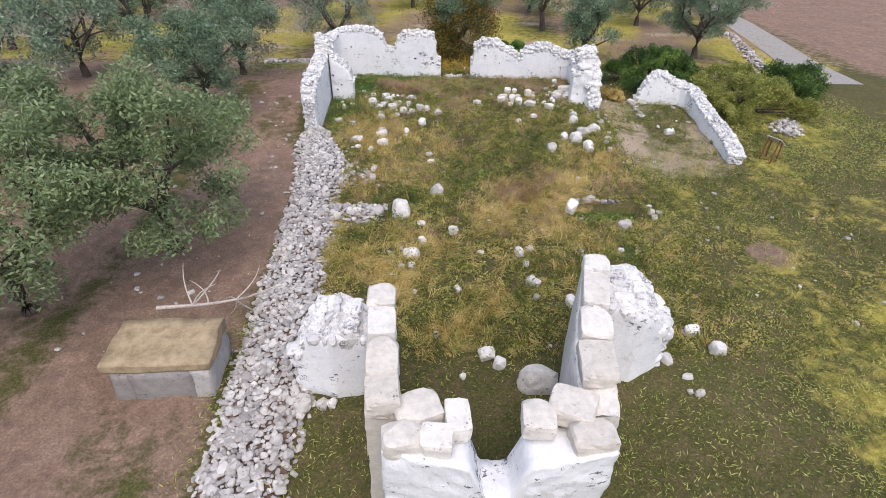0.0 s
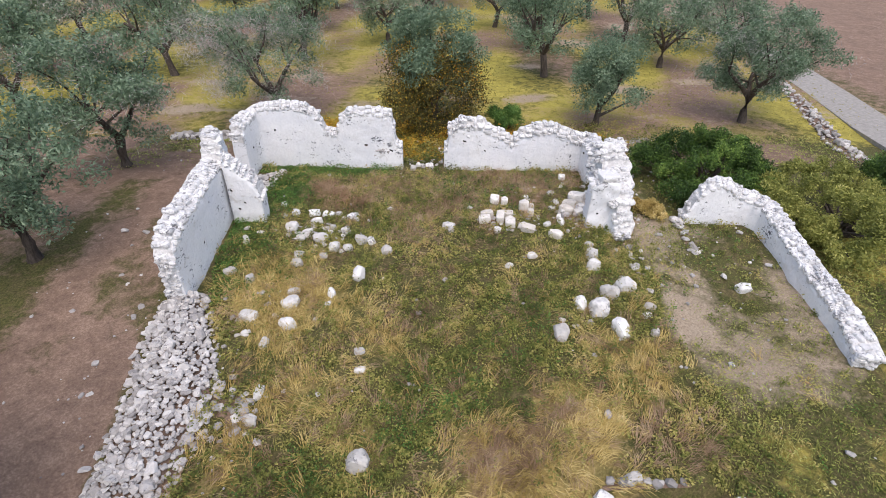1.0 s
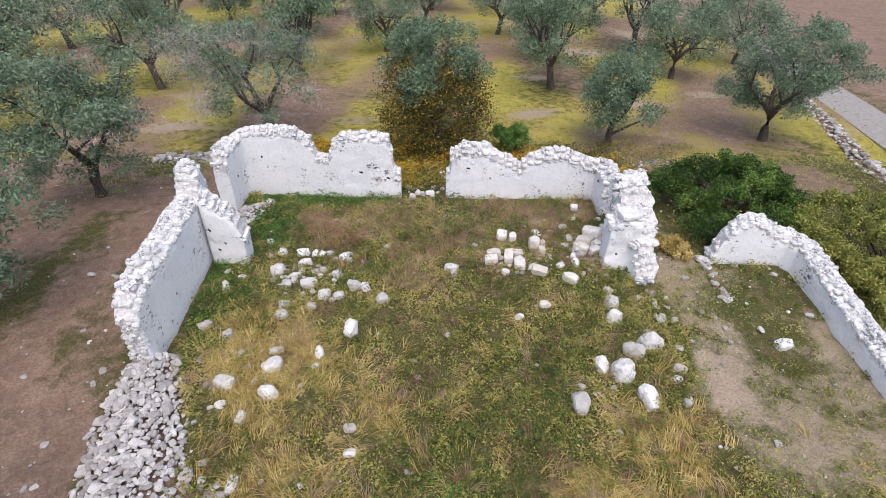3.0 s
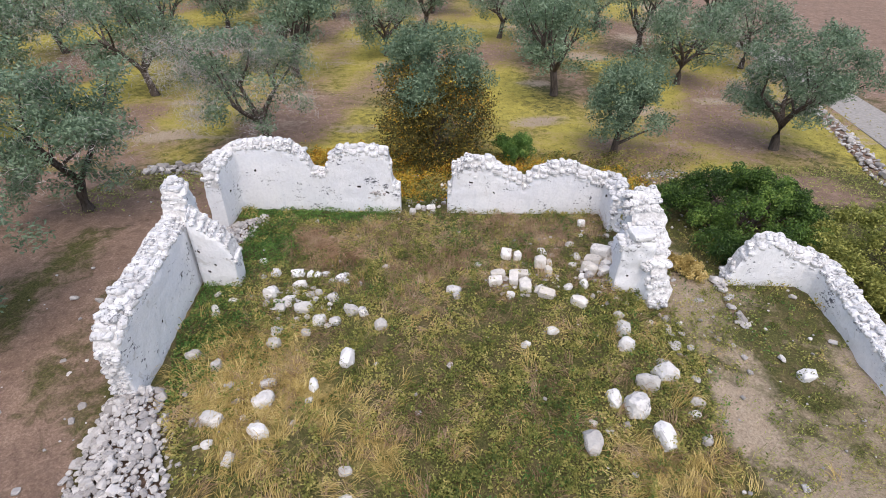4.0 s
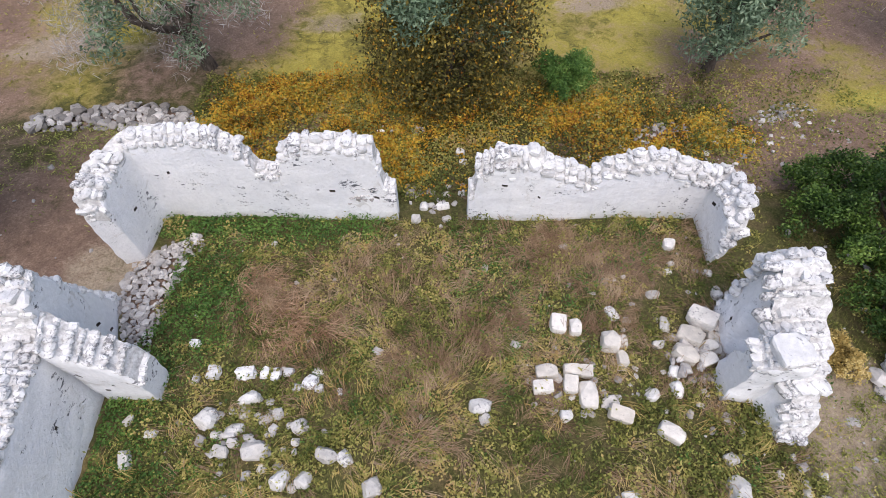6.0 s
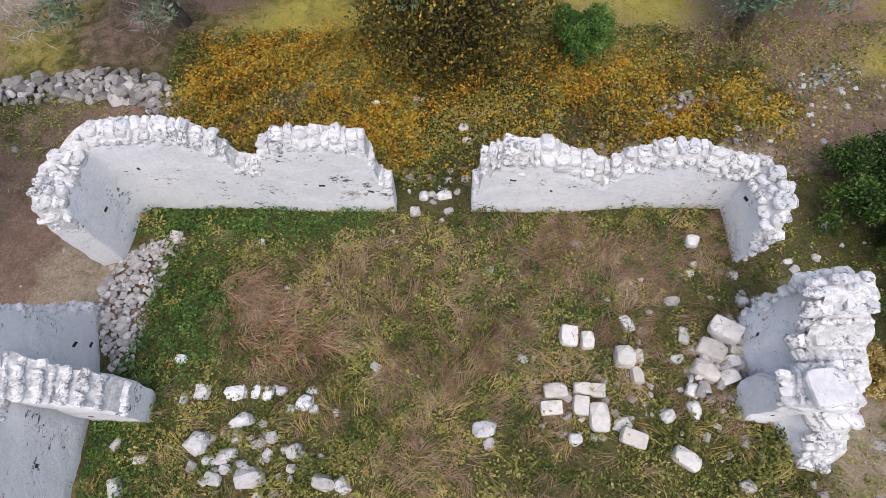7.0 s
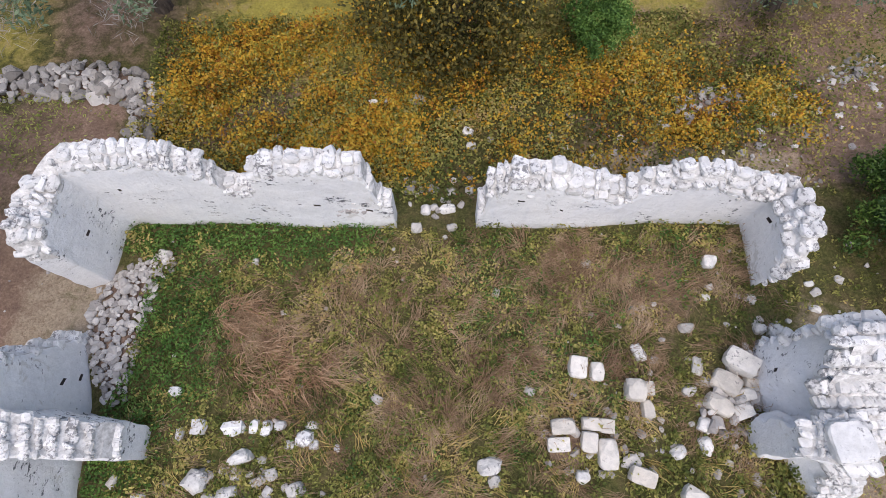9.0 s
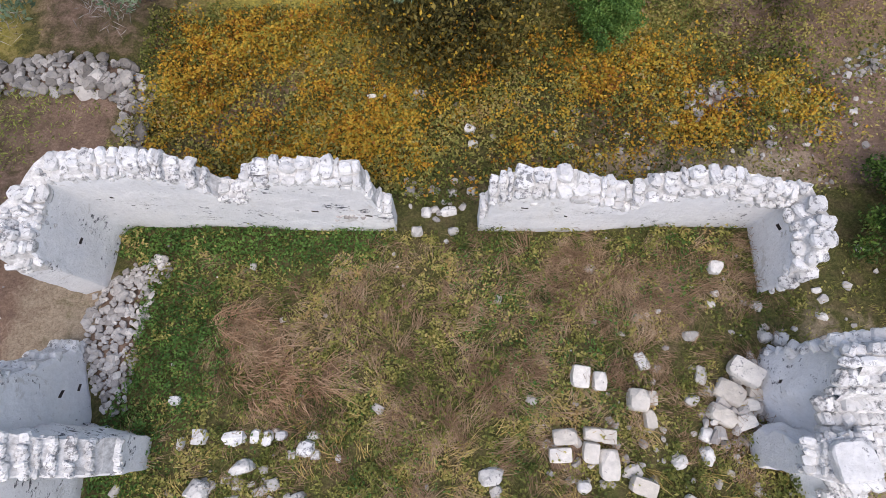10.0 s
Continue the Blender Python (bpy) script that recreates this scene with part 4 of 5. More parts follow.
rubble_bank("rubble_gap_west", [(-2.62, 22.35, 0.12), (-2.82, 22.8, 0.3), (-2.98, 23.4, 0.42), (-2.92, 23.9, 0.46), (-2.62, 24.3, 0.34), (-2.25, 24.62, 0.14)], "spill of small white stones in the wall gap", 63, 0.085, 0.12, 0.072)
rubble_bank("rubble_scatter_nave", [(-1.9, 16.5, 0.3), (-1.35, 16.0, 0.5), (-0.9, 15.6, 0.4)], "scatter of small limestone rubble in weeds", 64, 0.13, 0.05, 0.17)
rubble_bank("rubble_footing_annex", [(8.75, 21.85, 0.16), (8.62, 21.07, 0.14), (8.5, 20.1, 0.08)], "line of footing stones in bare soil", 65, 0.16, 0.08, 0.15)
rubble_bank("rubble_footing_east", [(7.05, 20.75, 0.14), (6.95, 20.2, 0.1), (6.9, 19.4, 0.06)], "line of footing stones along the nave", 66, 0.13, 0.05, 0.15)
rubble_bank("rubble_footing_south", [(4.45, 12.6, 0.07), (4.6, 12.0, 0.08), (4.65, 11.3, 0.1)], "line of small footing stones in grass", 67, 0.12, 0.04, 0.13)
rubble_bank("rubble_pit_edge", [(4.8, 14.7, 0.08), (5.6, 14.72, 0.08), (6.2, 14.7, 0.05)], "stones edging a sunken pit", 68, 0.14, 0.03, 0.15, shapes=GREYS, material=GREYSTONE)
rubble_bank("drystone_wall_north", [(-7.2, 28.2, 0.3), (-6.2, 28.3, 0.38), (-5.0, 28.5, 0.5), (-4.1, 28.3, 0.4), (-3.6, 28.0, 0.35), (-3.45, 27.3, 0.26), (-3.2, 26.6, 0.1)], "collapsed drystone wall of grey limestone", 69, 0.15, 0.12, 0.12, shapes=GREYS + RUBBLES[:3], material=GREYSTONE)
rubble_bank("rubble_heap_north", [(6.3, 27.5, 0.25), (6.9, 27.5, 0.5), (7.4, 27.6, 0.45), (7.9, 27.6, 0.15)], "heap of grey rubble overgrown by creeper", 70, 0.085, 0.14, 0.11, shapes=GREYS, material=GREYSTONE)
rubble_bank("rubble_heap_east", [(9.2, 28.0, 0.2), (10.2, 28.4, 0.35), (11.0, 28.6, 0.2)], "thin scatter of grey stones on bare soil", 71, 0.08, 0.05, 0.12, shapes=GREYS, material=GREYSTONE)
rubble_bank("rubble_heap_field", [(13.2, 19.0, 0.4), (13.7, 19.6, 0.6), (14.1, 20.2, 0.3)], "heap of pale field stones in grass", 72, 0.11, 0.12, 0.12)
rubble_bank("roadside_stone_line", [(17.0, 26.0, 0.35), (17.4, 27.5, 0.4), (18.0, 29.5, 0.45), (18.6, 31.5, 0.45), (19.2, 33.5, 0.4), (19.9, 36.5, 0.35)], "low line of pale stones along the road", 73, 0.14, 0.12, 0.2)
rubble_bank("rubble_pile_blocks", [(3.3, 21.6, 0.25), (3.9, 21.7, 0.45), (4.6, 21.7, 0.5), (5.2, 21.9, 0.3)], "low heap of small rubble under fallen blocks", 75, 0.11, 0.07, 0.21)
rubble_bank("rubble_pile_corner", [(5.6, 21.9, 0.25), (6.0, 22.2, 0.4), (6.35, 22.6, 0.35), (6.5, 23.0, 0.2)], "heap of broken stones at the pier's foot", 76, 0.14, 0.14, 0.15)
rubble_bank("rubble_scatter_west", [(-1.4, 21.2, 0.3), (-0.9, 21.05, 0.45), (-0.35, 21.0, 0.45), (0.2, 21.0, 0.25)], "low heap of rubble grown over by weeds", 77, 0.13, 0.08, 0.21)
rubble_bank("rubble_doorway", [(1.35, 26.0, 0.2), (1.75, 25.5, 0.32), (2.3, 25.6, 0.3), (2.45, 26.2, 0.15)], "scatter of threshold stones in the doorway", 74, 0.12, 0.02, 0.19)

# ---- plants ----
def leaves(centres, length, width, droop=0.0, flat=0.0, seed=1):
    """Diamond leaves, one quad each, at the given places."""
    g = np.random.default_rng(seed)
    n = len(centres)
    u = g.normal(size=(n, 3))
    u[:, 2] = u[:, 2] * (1 - flat) - droop
    u /= np.linalg.norm(u, axis=1, keepdims=True)
    w = g.normal(size=(n, 3))
    w[:, 2] *= 1 - flat * 0.5
    w -= u * (w * u).sum(1, keepdims=True)
    w /= np.linalg.norm(w, axis=1, keepdims=True)
    ln = (length * g.uniform(0.6, 1.35, n))[:, None]
    wd = (width * g.uniform(0.7, 1.3, n))[:, None]
    c = np.asarray(centres)
    v = np.stack([c - u * ln / 2, c + w * wd / 2 - u * ln * 0.05, c + u * ln / 2, c - w * wd / 2 - u * ln * 0.05], 1).reshape(-1, 3)
    return v, np.arange(4 * n).reshape(-1, 4)


def blades(x, y, z, length, width, lie, heading, seed=1):
    """Bent grass blades, two triangles each, leaning along a heading."""
    g = np.random.default_rng(seed)
    n = len(x)
    a = heading + g.normal(0, 0.32, n)
    ln = length * g.uniform(0.5, 1.4, n)
    out = np.clip(lie + g.normal(0, 0.2, n), 0.1, 1.0)
    up = np.sqrt(np.maximum(0.04, 1 - out ** 2))
    dx, dy = np.cos(a), np.sin(a)
    w = width * g.uniform(0.7, 1.4, n)
    sx, sy = -dy * w / 2, dx * w / 2
    p0 = np.stack([x - sx, y - sy, z - 0.02], 1)
    p1 = np.stack([x + sx, y + sy, z - 0.02], 1)
    mx, my, mz = x + dx * ln * out * 0.45, y + dy * ln * out * 0.45, z + ln * up * 0.75
    p2 = np.stack([mx + sx, my + sy, mz], 1)
    p3 = np.stack([mx - sx, my - sy, mz], 1)
    p4 = np.stack([x + dx * ln * out, y + dy * ln * out, z + ln * up * 0.55], 1)
    v = np.stack([p0, p1, p2, p3, p4], 1).reshape(-1, 3)
    b = np.arange(n)[:, None] * 5
    f = np.concatenate([b + np.array([[0, 1, 2]]), b + np.array([[0, 2, 3]]), b + np.array([[3, 2, 4]])])
    return v, f


def tube(bm, pts, radii, sides=8, seed=0):
    rings = []
    for k, (p, rad) in enumerate(zip(pts, radii)):
        a = pts[min(k + 1, len(pts) - 1)] - pts[max(k - 1, 0)]
        q = a.to_track_quat("Z", "Y")
        ring = []
        for s in range(sides):
            t = 2 * math.pi * s / sides
            wob = 1 + 0.18 * noise.noise((p.x * 3 + s, p.z * 3, seed))
            ring.append(bm.verts.new(p + q @ Vector((math.cos(t) * rad * wob, math.sin(t) * rad * wob, 0))))
        rings.append(ring)
    for a, b in zip(rings[:-1], rings[1:]):
        for s in range(sides):
            bm.faces.new((a[s], a[(s + 1) % sides], b[(s + 1) % sides], b[s]))
    bm.faces.new(rings[-1])


def limb(bm, start, end, r0, r1, bend, r, seed):
    n = 6
    side = Vector((r.uniform(-1, 1), r.uniform(-1, 1), r.uniform(-0.3, 0.6))) * bend
    pts = [start.lerp(end, k / n) + side * math.sin(math.pi * k / n) for k in range(n + 1)]
    tube(bm, pts, [r0 + (r1 - r0) * k / n for k in range(n + 1)], 7, seed)
    return pts


def olive_tree(tall, wide, seed, count, label, material=OLIVE, leaf=0.115, fork=0.24, twigs=0, sparse=1.0, lean=(0.0, 0.0), skirt=0.25, size=0.36, low=None):
    """An olive tree: a gnarled forked trunk, limbs, and a ragged crown of leaf sprays."""
    r = random.Random(seed)
    g = np.random.default_rng(seed)
    tree = new("olive_tree")
    bm = bmesh.new()
    top = Vector((lean[0] * 0.4, lean[1] * 0.4, tall * fork))
    tube(bm, [Vector((0, 0, -0.15)), Vector((0, 0, 0.05)), top * 0.5 + Vector((r.uniform(-0.06, 0.06), r.uniform(-0.06, 0.06), 0)), top], [0.05 * tall + 0.06, 0.045 * tall, 0.033 * tall, 0.034 * tall], 10, seed)
    sprays = []
    arms = r.choice((3, 4, 4))
    turn0 = r.uniform(0, 6.28)
    for a in range(arms):
        t = turn0 + 6.283 * a / arms + r.uniform(-0.3, 0.3)
        reach = wide * r.uniform(0.35, 0.6)
        knee = top + Vector((math.cos(t) * reach, math.sin(t) * reach, tall * r.uniform(0.2, 0.38)))
        pts = limb(bm, top, knee, 0.026 * tall, 0.012 * tall, 0.12, r, seed + a)
        for b in range(r.choice((3, 4, 5))):
            t2 = t + r.uniform(-1.1, 1.1)
            rr = wide * r.uniform(0.45, 1.0)
            hi = tall * (skirt + (0.96 - skirt) * r.random() ** 0.6)
            rr *= math.sqrt(max(0.12, 1 - ((hi / tall - 0.6) / 0.52) ** 2))
            tip = Vector((lean[0] + math.cos(t2) * rr, lean[1] + math.sin(t2) * rr, hi))
            tw = limb(bm, pts[r.choice((3, 4, 5, 6))], tip, 0.011 * tall, 0.003 * tall, 0.15, r, seed + b)
            sprays += [(tw[-1], 1.0), (tw[4], 0.85), (tw[-1] + Vector((r.gauss(0, 0.25), r.gauss(0, 0.25), r.gauss(0.05, 0.15))), 0.8)]
    if low:
        tw = limb(bm, top * 0.45, Vector(low), 0.02 * tall, 0.008 * tall, 0.06, r, seed + 50)
        sprays += [(tw[-1] + Vector((r.gauss(0.1, 0.15), r.gauss(0, 0.2), r.gauss(0.25, 0.15))), 0.6) for _ in range(6)]
    for k in range(int(22 * wide)):
        t, f = r.uniform(0, 6.283), r.random() ** 0.5
        hi = tall * r.uniform(skirt, 0.97)
        rr = wide * f * math.sqrt(max(0.08, 1 - ((hi / tall - 0.6) / 0.5) ** 2))
        sprays.append((Vector((lean[0] + math.cos(t) * rr, lean[1] + math.sin(t) * rr, hi)), r.uniform(0.5, 1.0)))
    part("trunk", from_bm("olive_trunk", bm, BARK, True), tree)
    c = []
    total = sum(w for _, w in sprays)
    for p, w in sprays:
        m = int(count * w / total * sparse)
        s = g.normal(size=(m, 3))
        s /= np.linalg.norm(s, axis=1, keepdims=True)
        s *= (g.uniform(0, 1, m) ** 0.45)[:, None] * np.array([size, size, size * 0.8]) * (0.7 + 0.6 * w)
        c.append(np.array(p) + s)
    c = np.concatenate(c)
    part("crown", mesh_of("olive_crown", *leaves(c, leaf, leaf * 0.36, 0.1, 0.1, seed), material), tree)
    if twigs:
        keep = c[g.permutation(len(c))[:twigs]] + g.normal(0, 0.12, (min(twigs, len(c)), 3))
        keep = keep * np.array([1.25, 1.1, 0.95]) + np.array([-0.25, 0.0, 0.0])
        part("twig_haze", mesh_of("twig_haze", *leaves(keep, 0.2, 0.012, 0.0, 0.0, seed + 5), TWIGGY), tree)
    return tagged(tree, label, "tree", "olive trees")


def set_tree(tree, x, y, turn_z=0.0, grow=1.0):
    tree.matrix_basis = pose(x, y, height(x, y), 0, 0, turn_z) @ Matrix.Scale(grow, 4)
    return tree


LABEL_OLIVE = "grey-green olive tree on mossy ground"
set_tree(olive_tree(3.9, 1.95, 201, 17000, "grey-green olive tree beside the soil track", skirt=0.2, lean=(0.2, 0), twigs=2500), -7.31, 25.1)
set_tree(olive_tree(3.6, 1.9, 202, 16000, "grey-green olive tree beside the soil track", skirt=0.2), -7.0, 20.1)
set_tree(olive_tree(4.3, 2.4, 203, 27000, "leafy olive tree with pale young shoots", OLIVE_LIGHT), -5.3, 12.4)
set_tree(olive_tree(3.9, 2.1, 204, 18000, "leafy olive tree with a thin leaning trunk", OLIVE_LIGHT), -7.3, 10.2)
set_tree(olive_tree(3.3, 1.35, 205, 14000, "small olive tree with a low drooping branch", skirt=0.26, lean=(0.1, 0), low=(1.25, 0.1, 0.95)), 8.8, 30.0)
set_tree(olive_tree(4.2, 2.25, 206, 24000, "large spreading olive tree with a forked trunk", skirt=0.3, lean=(-0.1, 0), twigs=2500), 15.05, 30.5)
set_tree(olive_tree(4.2, 2.1, 207, 13000, "half-dead olive tree with grey bare twigs", twigs=13000, skirt=0.16, lean=(-0.5, 0)), -3.7, 30.3)
TREE_E = set_tree(olive_tree(4.5, 2.3, 208, 7500, LABEL_OLIVE, leaf=0.165, size=0.44, twigs=3000, skirt=0.32, lean=(-0.5, 0)), -10.3, 35.9)
TREE_F = set_tree(olive_tree(4.6, 2.1, 209, 7500, LABEL_OLIVE, leaf=0.165, size=0.44, skirt=0.3, lean=(-0.4, 0)), 7.9, 36.5)
TREE_H = set_tree(olive_tree(3.8, 2.1, 210, 7500, LABEL_OLIVE, leaf=0.165, size=0.44, twigs=2500, skirt=0.2), 14.6, 38.6)
far = ((14.4, 44.4, TREE_F, 80, 1.05), (-0.4, 43.2, TREE_H, 30, 1.0), (1.7, 49.0, TREE_F, 200, 0.95), (6.6, 48.0, TREE_E, 140, 0.9), (-4.6, 38.9, TREE_F, 250, 1.0), (-18.2, 42.8, TREE_E, 70, 1.0), (-17.3, 36.4, TREE_H, 160, 1.1), (19.4, 41.6, TREE_H, 100, 0.95),
       (-12.6, 43.6, TREE_F, 10, 1.0), (-11.5, 49.8, TREE_H, 220, 1.05), (-5.6, 46.0, TREE_E, 300, 1.0), (-5.0, 53.5, TREE_H, 20, 1.0), (-19.0, 50.5, TREE_F, 130, 1.05), (-13.5, 56.5, TREE_E, 45, 1.0), (8.0, 42.3, TREE_H, 250, 0.95), (14.0, 51.5, TREE_E, 15, 1.0), (8.6, 54.5, TREE_F, 75, 1.0), (2.2, 56.0, TREE_E, 190, 1.0),
       (-26.0, 47.0, TREE_H, 60, 1.1), (-25.0, 39.5, TREE_E, 120, 1.0), (-13.6, 30.0, TREE_F, 330, 0.95), (-20.5, 30.0, TREE_E, 210, 1.0), (-13.5, 24.2, TREE_H, 80, 1.0), (-13.4, 18.6, TREE_E, 150, 0.9), (-12.6, 12.8, TREE_F, 40, 0.85), (-19.5, 23.5, TREE_F, 280, 1.0), (20.5, 48.5, TREE_F, 160, 1.0), (-7.0, 60.5, TREE_F, 115, 1.0),
       (-0.5, 63.0, TREE_H, 5, 1.05), (6.5, 61.0, TREE_F, 260, 1.0), (13.5, 59.0, TREE_H, 95, 1.0), (-20.5, 58.5, TREE_H, 35, 1.0), (-14.5, 64.0, TREE_F, 70, 1.0), (-27.5, 55.0, TREE_E, 25, 1.05), (-13.0, 6.0, TREE_H, 25, 0.9))
for x, y, kind_of, a, grow in far:
    copy_thing(kind_of, Matrix()).matrix_basis = pose(x, y, height(x, y), 0, 0, a) @ Matrix.Scale(grow, 4)

# the olive in front of the doorway, wrapped in yellowing creeper
wrapped = olive_tree(4.25, 1.75, 220, 22000, "dense olive tree smothered in yellow autumn creeper", skirt=0.42)
g = np.random.default_rng(221)
lumps = []
for k in range(120):
    t, z = g.uniform(0, 6.283), 3.2 * g.uniform() ** 0.85
    rad = 1.7 * math.sqrt(max(0.12, 1 - ((z - 1.4) / 2.5) ** 2)) * g.uniform(0.55, 1.15)
    lumps.append((rad * math.cos(t), rad * math.sin(t), z))
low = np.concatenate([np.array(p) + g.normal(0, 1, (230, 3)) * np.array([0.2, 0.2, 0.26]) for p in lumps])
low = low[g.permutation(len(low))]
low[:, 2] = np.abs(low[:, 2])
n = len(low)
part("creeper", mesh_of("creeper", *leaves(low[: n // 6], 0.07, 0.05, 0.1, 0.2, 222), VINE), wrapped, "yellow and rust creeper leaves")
# brown leaves whose dark colour also paints the shaded interior
part("undergrowth", mesh_of("undergrowth", *leaves(low[n // 6:] * np.array([1.0, 1.0, 0.94]), 0.09, 0.05, 0.1, 0.1, 223), THICKET), wrapped, "tangled brown leaves, darkened for the shaded inside of the tree")
set_tree(wrapped, 2.3, 29.7)


def shrub(name, lumps, count, leaf, material, label, seed):
    """A dense rounded shrub of many leaf lumps on short stems. lumps: (x, y, z, radius)."""
    r = random.Random(seed)
    g = np.random.default_rng(seed)
    cx, cy = sum(l[0] for l in lumps) / len(lumps), sum(l[1] for l in lumps) / len(lumps)
    thing = new(name)
    thing.matrix_basis = pose(cx, cy, height(cx, cy))
    for x, y, zz, rad in lumps:
        bm = bmesh.new()
        limb(bm, Vector((r.uniform(-0.15, 0.15), r.uniform(-0.15, 0.15), -0.1)), Vector((x - cx, y - cy, max(0.15, zz))), 0.05, 0.015, 0.1, r, seed)
        part("stem", from_bm("shrub_stem", bm, BARK, True), thing)
    c = []
    total = sum(l[3] ** 2 for l in lumps)
    for x, y, zz, rad in lumps:
        # each lump is itself a bunch of smaller sprays
        for k in range(13):
            d = g.normal(size=3)
            d /= np.linalg.norm(d)
            d[2] = abs(d[2]) * 0.9 if g.uniform() < 0.75 else d[2]
            q = np.array([x - cx, y - cy, zz]) + d * rad * g.uniform(0.5, 0.95)
            m = int(count * rad ** 2 / total / 13)
            s = g.normal(size=(m, 3))
            s /= np.linalg.norm(s, axis=1, keepdims=True)
            c.append(q + s * (g.uniform(0, 1, m) ** 0.5)[:, None] * rad * 0.4)
    c = np.concatenate(c)
    c[:, 2] = np.abs(c[:, 2])
    part("foliage", mesh_of("shrub_foliage", *leaves(c, leaf, leaf * 0.5, 0, 0.1, seed), material), thing)
    return tagged(thing, label, "shrub", "shrubs round the ruin")


r = random.Random(5)
dome = [(8.95 + 3.15 * u + r.uniform(-0.2, 0.2), 22.75 + 2.75 * v + r.uniform(-0.2, 0.2), 0.25 + 1.0 * max(0.0, 1 - (2 * u - 1) ** 2) * max(0.2, 1 - (2 * v - 1) ** 2), 0.55 + r.uniform(-0.08, 0.1)) for u in (0.04, 0.25, 0.45, 0.65, 0.85, 1.0) for v in (0.0, 0.35, 0.7, 1.0) if not (u > 0.9 and v < 0.2)]
shrub("lentisk_shrub", dome, 64000, 0.068, LENTISK, "wide dark green lentisk thicket beside the wall", 301)
dome = [(11.7 + 2.6 * u + r.uniform(-0.2, 0.2), 19.9 + 3.1 * v + r.uniform(-0.2, 0.2), 0.25 + 0.75 * max(0.1, 1 - (2 * u - 1) ** 2), 0.5 + r.uniform(-0.08, 0.1)) for u in (0.0, 0.3, 0.65, 1.0) for v in (0.0, 0.25, 0.5, 0.75, 1.0)]
shrub("pale_shrub", dome[::2] + dome[1:6:2], 26000, 0.07, PALEBUSH, "yellow-green bushy shrub behind the low wall", 302)
shrub("dark_shrub", dome[1::2], 26000, 0.075, PALEBUSH, "green shrub with pale tips behind the low wall", 305)
shrub("field_shrub", [(15.5 + r.uniform(-1.2, 1.2), 22.5 + r.uniform(-1.2, 1.2), 0.4 + r.uniform(0, 0.4), 0.6) for k in range(9)], 20000, 0.075, LENTISK, "green shrub at the edge of the grass", 306)
shrub("green_shrub", [(4.85 + r.uniform(-0.5, 0.5), 29.0 + r.uniform(-0.4, 0.4), 0.3 + r.uniform(0, 0.5), 0.36) for k in range(8)], 12000, 0.06, FRESH, "small bright green shrub beside the creeper", 303)
shrub("dry_shrub", [(8.0 + r.uniform(-0.45, 0.45), 22.2 + r.uniform(-0.25, 0.25), 0.1 + r.uniform(0, 0.1), 0.26) for k in range(7)], 7000, 0.05, STRAW, "small tan dry bush on bare soil", 304)


def scatter(x0, x1, y0, y1, n, keep, seed):
    g = np.random.default_rng(seed)
    x, y = g.uniform(x0, x1, n), g.uniform(y0, y1, n)
    k = g.uniform(0, 1, n) < keep(x, y)
    return x[k], y[k], g


def inside_free(x, y):
    """1 on open ground inside the ruin, 0 under walls, banks and outside."""
    bank_r = np.interp(y, (9, 12, 15, 17, 18.5, 20, 22, 22.6, 24, 24.5, 24.75), (-1.3, -1.7, -1.9, -1.8, -2.5, -2.85, -2.9, -2.6, -2.55, -2.5, -3.25))
    return (x > bank_r) * (y < np.where(x < 1.3, 25.24 - 0.05 * np.clip(x + 1, 0, 3), 25.04)) * (y > 6.0) * ~((x > 4.7) & (x < 6.65) & (y > 13.8) & (y < 14.65))


def stuff(name, data, label, category):
    tagged(new(name, data), label, category, kind="stuff")


def clumps(x, y, n, spread, seed):
    """Leaf places bunched round each of the given spots."""
    g = np.random.default_rng(seed)
    return np.repeat(x, n) + g.normal(0, spread, len(x) * n), np.repeat(y, n) + g.normal(0, spread, len(y) * n)


def tufts(x, y, head, n, spread, seed):
    g = np.random.default_rng(seed)
    return np.repeat(x, n) + g.normal(0, spread, len(x) * n), np.repeat(y, n) + g.normal(0, spread, len(y) * n), np.repeat(head + g.normal(0, 0.8, len(x)), n)


def growth(name, x, y, leaf, aspect, lift, material, label, seed, flat=0.5):
    g = np.random.default_rng(seed)
    z = heights(y) + 0.025 * wave(x * 2, y * 2, 1) + g.uniform(0, 1, len(x)) ** 1.3 * lift * np.clip(0.6 + 0.4 * wave(x * 1.7, y * 1.9, seed) + 0.5 * wave(x * 4.3, y * 4.7, seed + 1) + 0.7 * wave(x * 9.1, y * 8.7, seed + 2), 0.1, 1.9)
    stuff(name, mesh_of(name, *leaves(np.stack([x, y, z + 0.015], 1), leaf, leaf * aspect, 0, flat, seed), material), label, "plants")


def shade_share(x, y):
    west = np.exp(-((x + 2.75) / 0.75) ** 2) * band(y, 18.9, 24.6, 0.5)
    north = np.exp(-((y - 24.95) / 0.5) ** 2) * band(x, -3.2, 1.0, 0.3)
    nook = band(x, -3.0, -1.2, 0.5) * band(y, 21.2, 25.0, 0.5) * np.clip(0.55 + wave(x * 2, y * 2, 31) * 0.7, 0, 1)
    spot = band(x, 2.2, 3.4, 0.3) * band(y, 23.2, 24.9, 0.3) * 0.35
    return inside_free(x, y) * np.clip(np.maximum(np.maximum(west, north), np.maximum(nook, spot)), 0, 1)


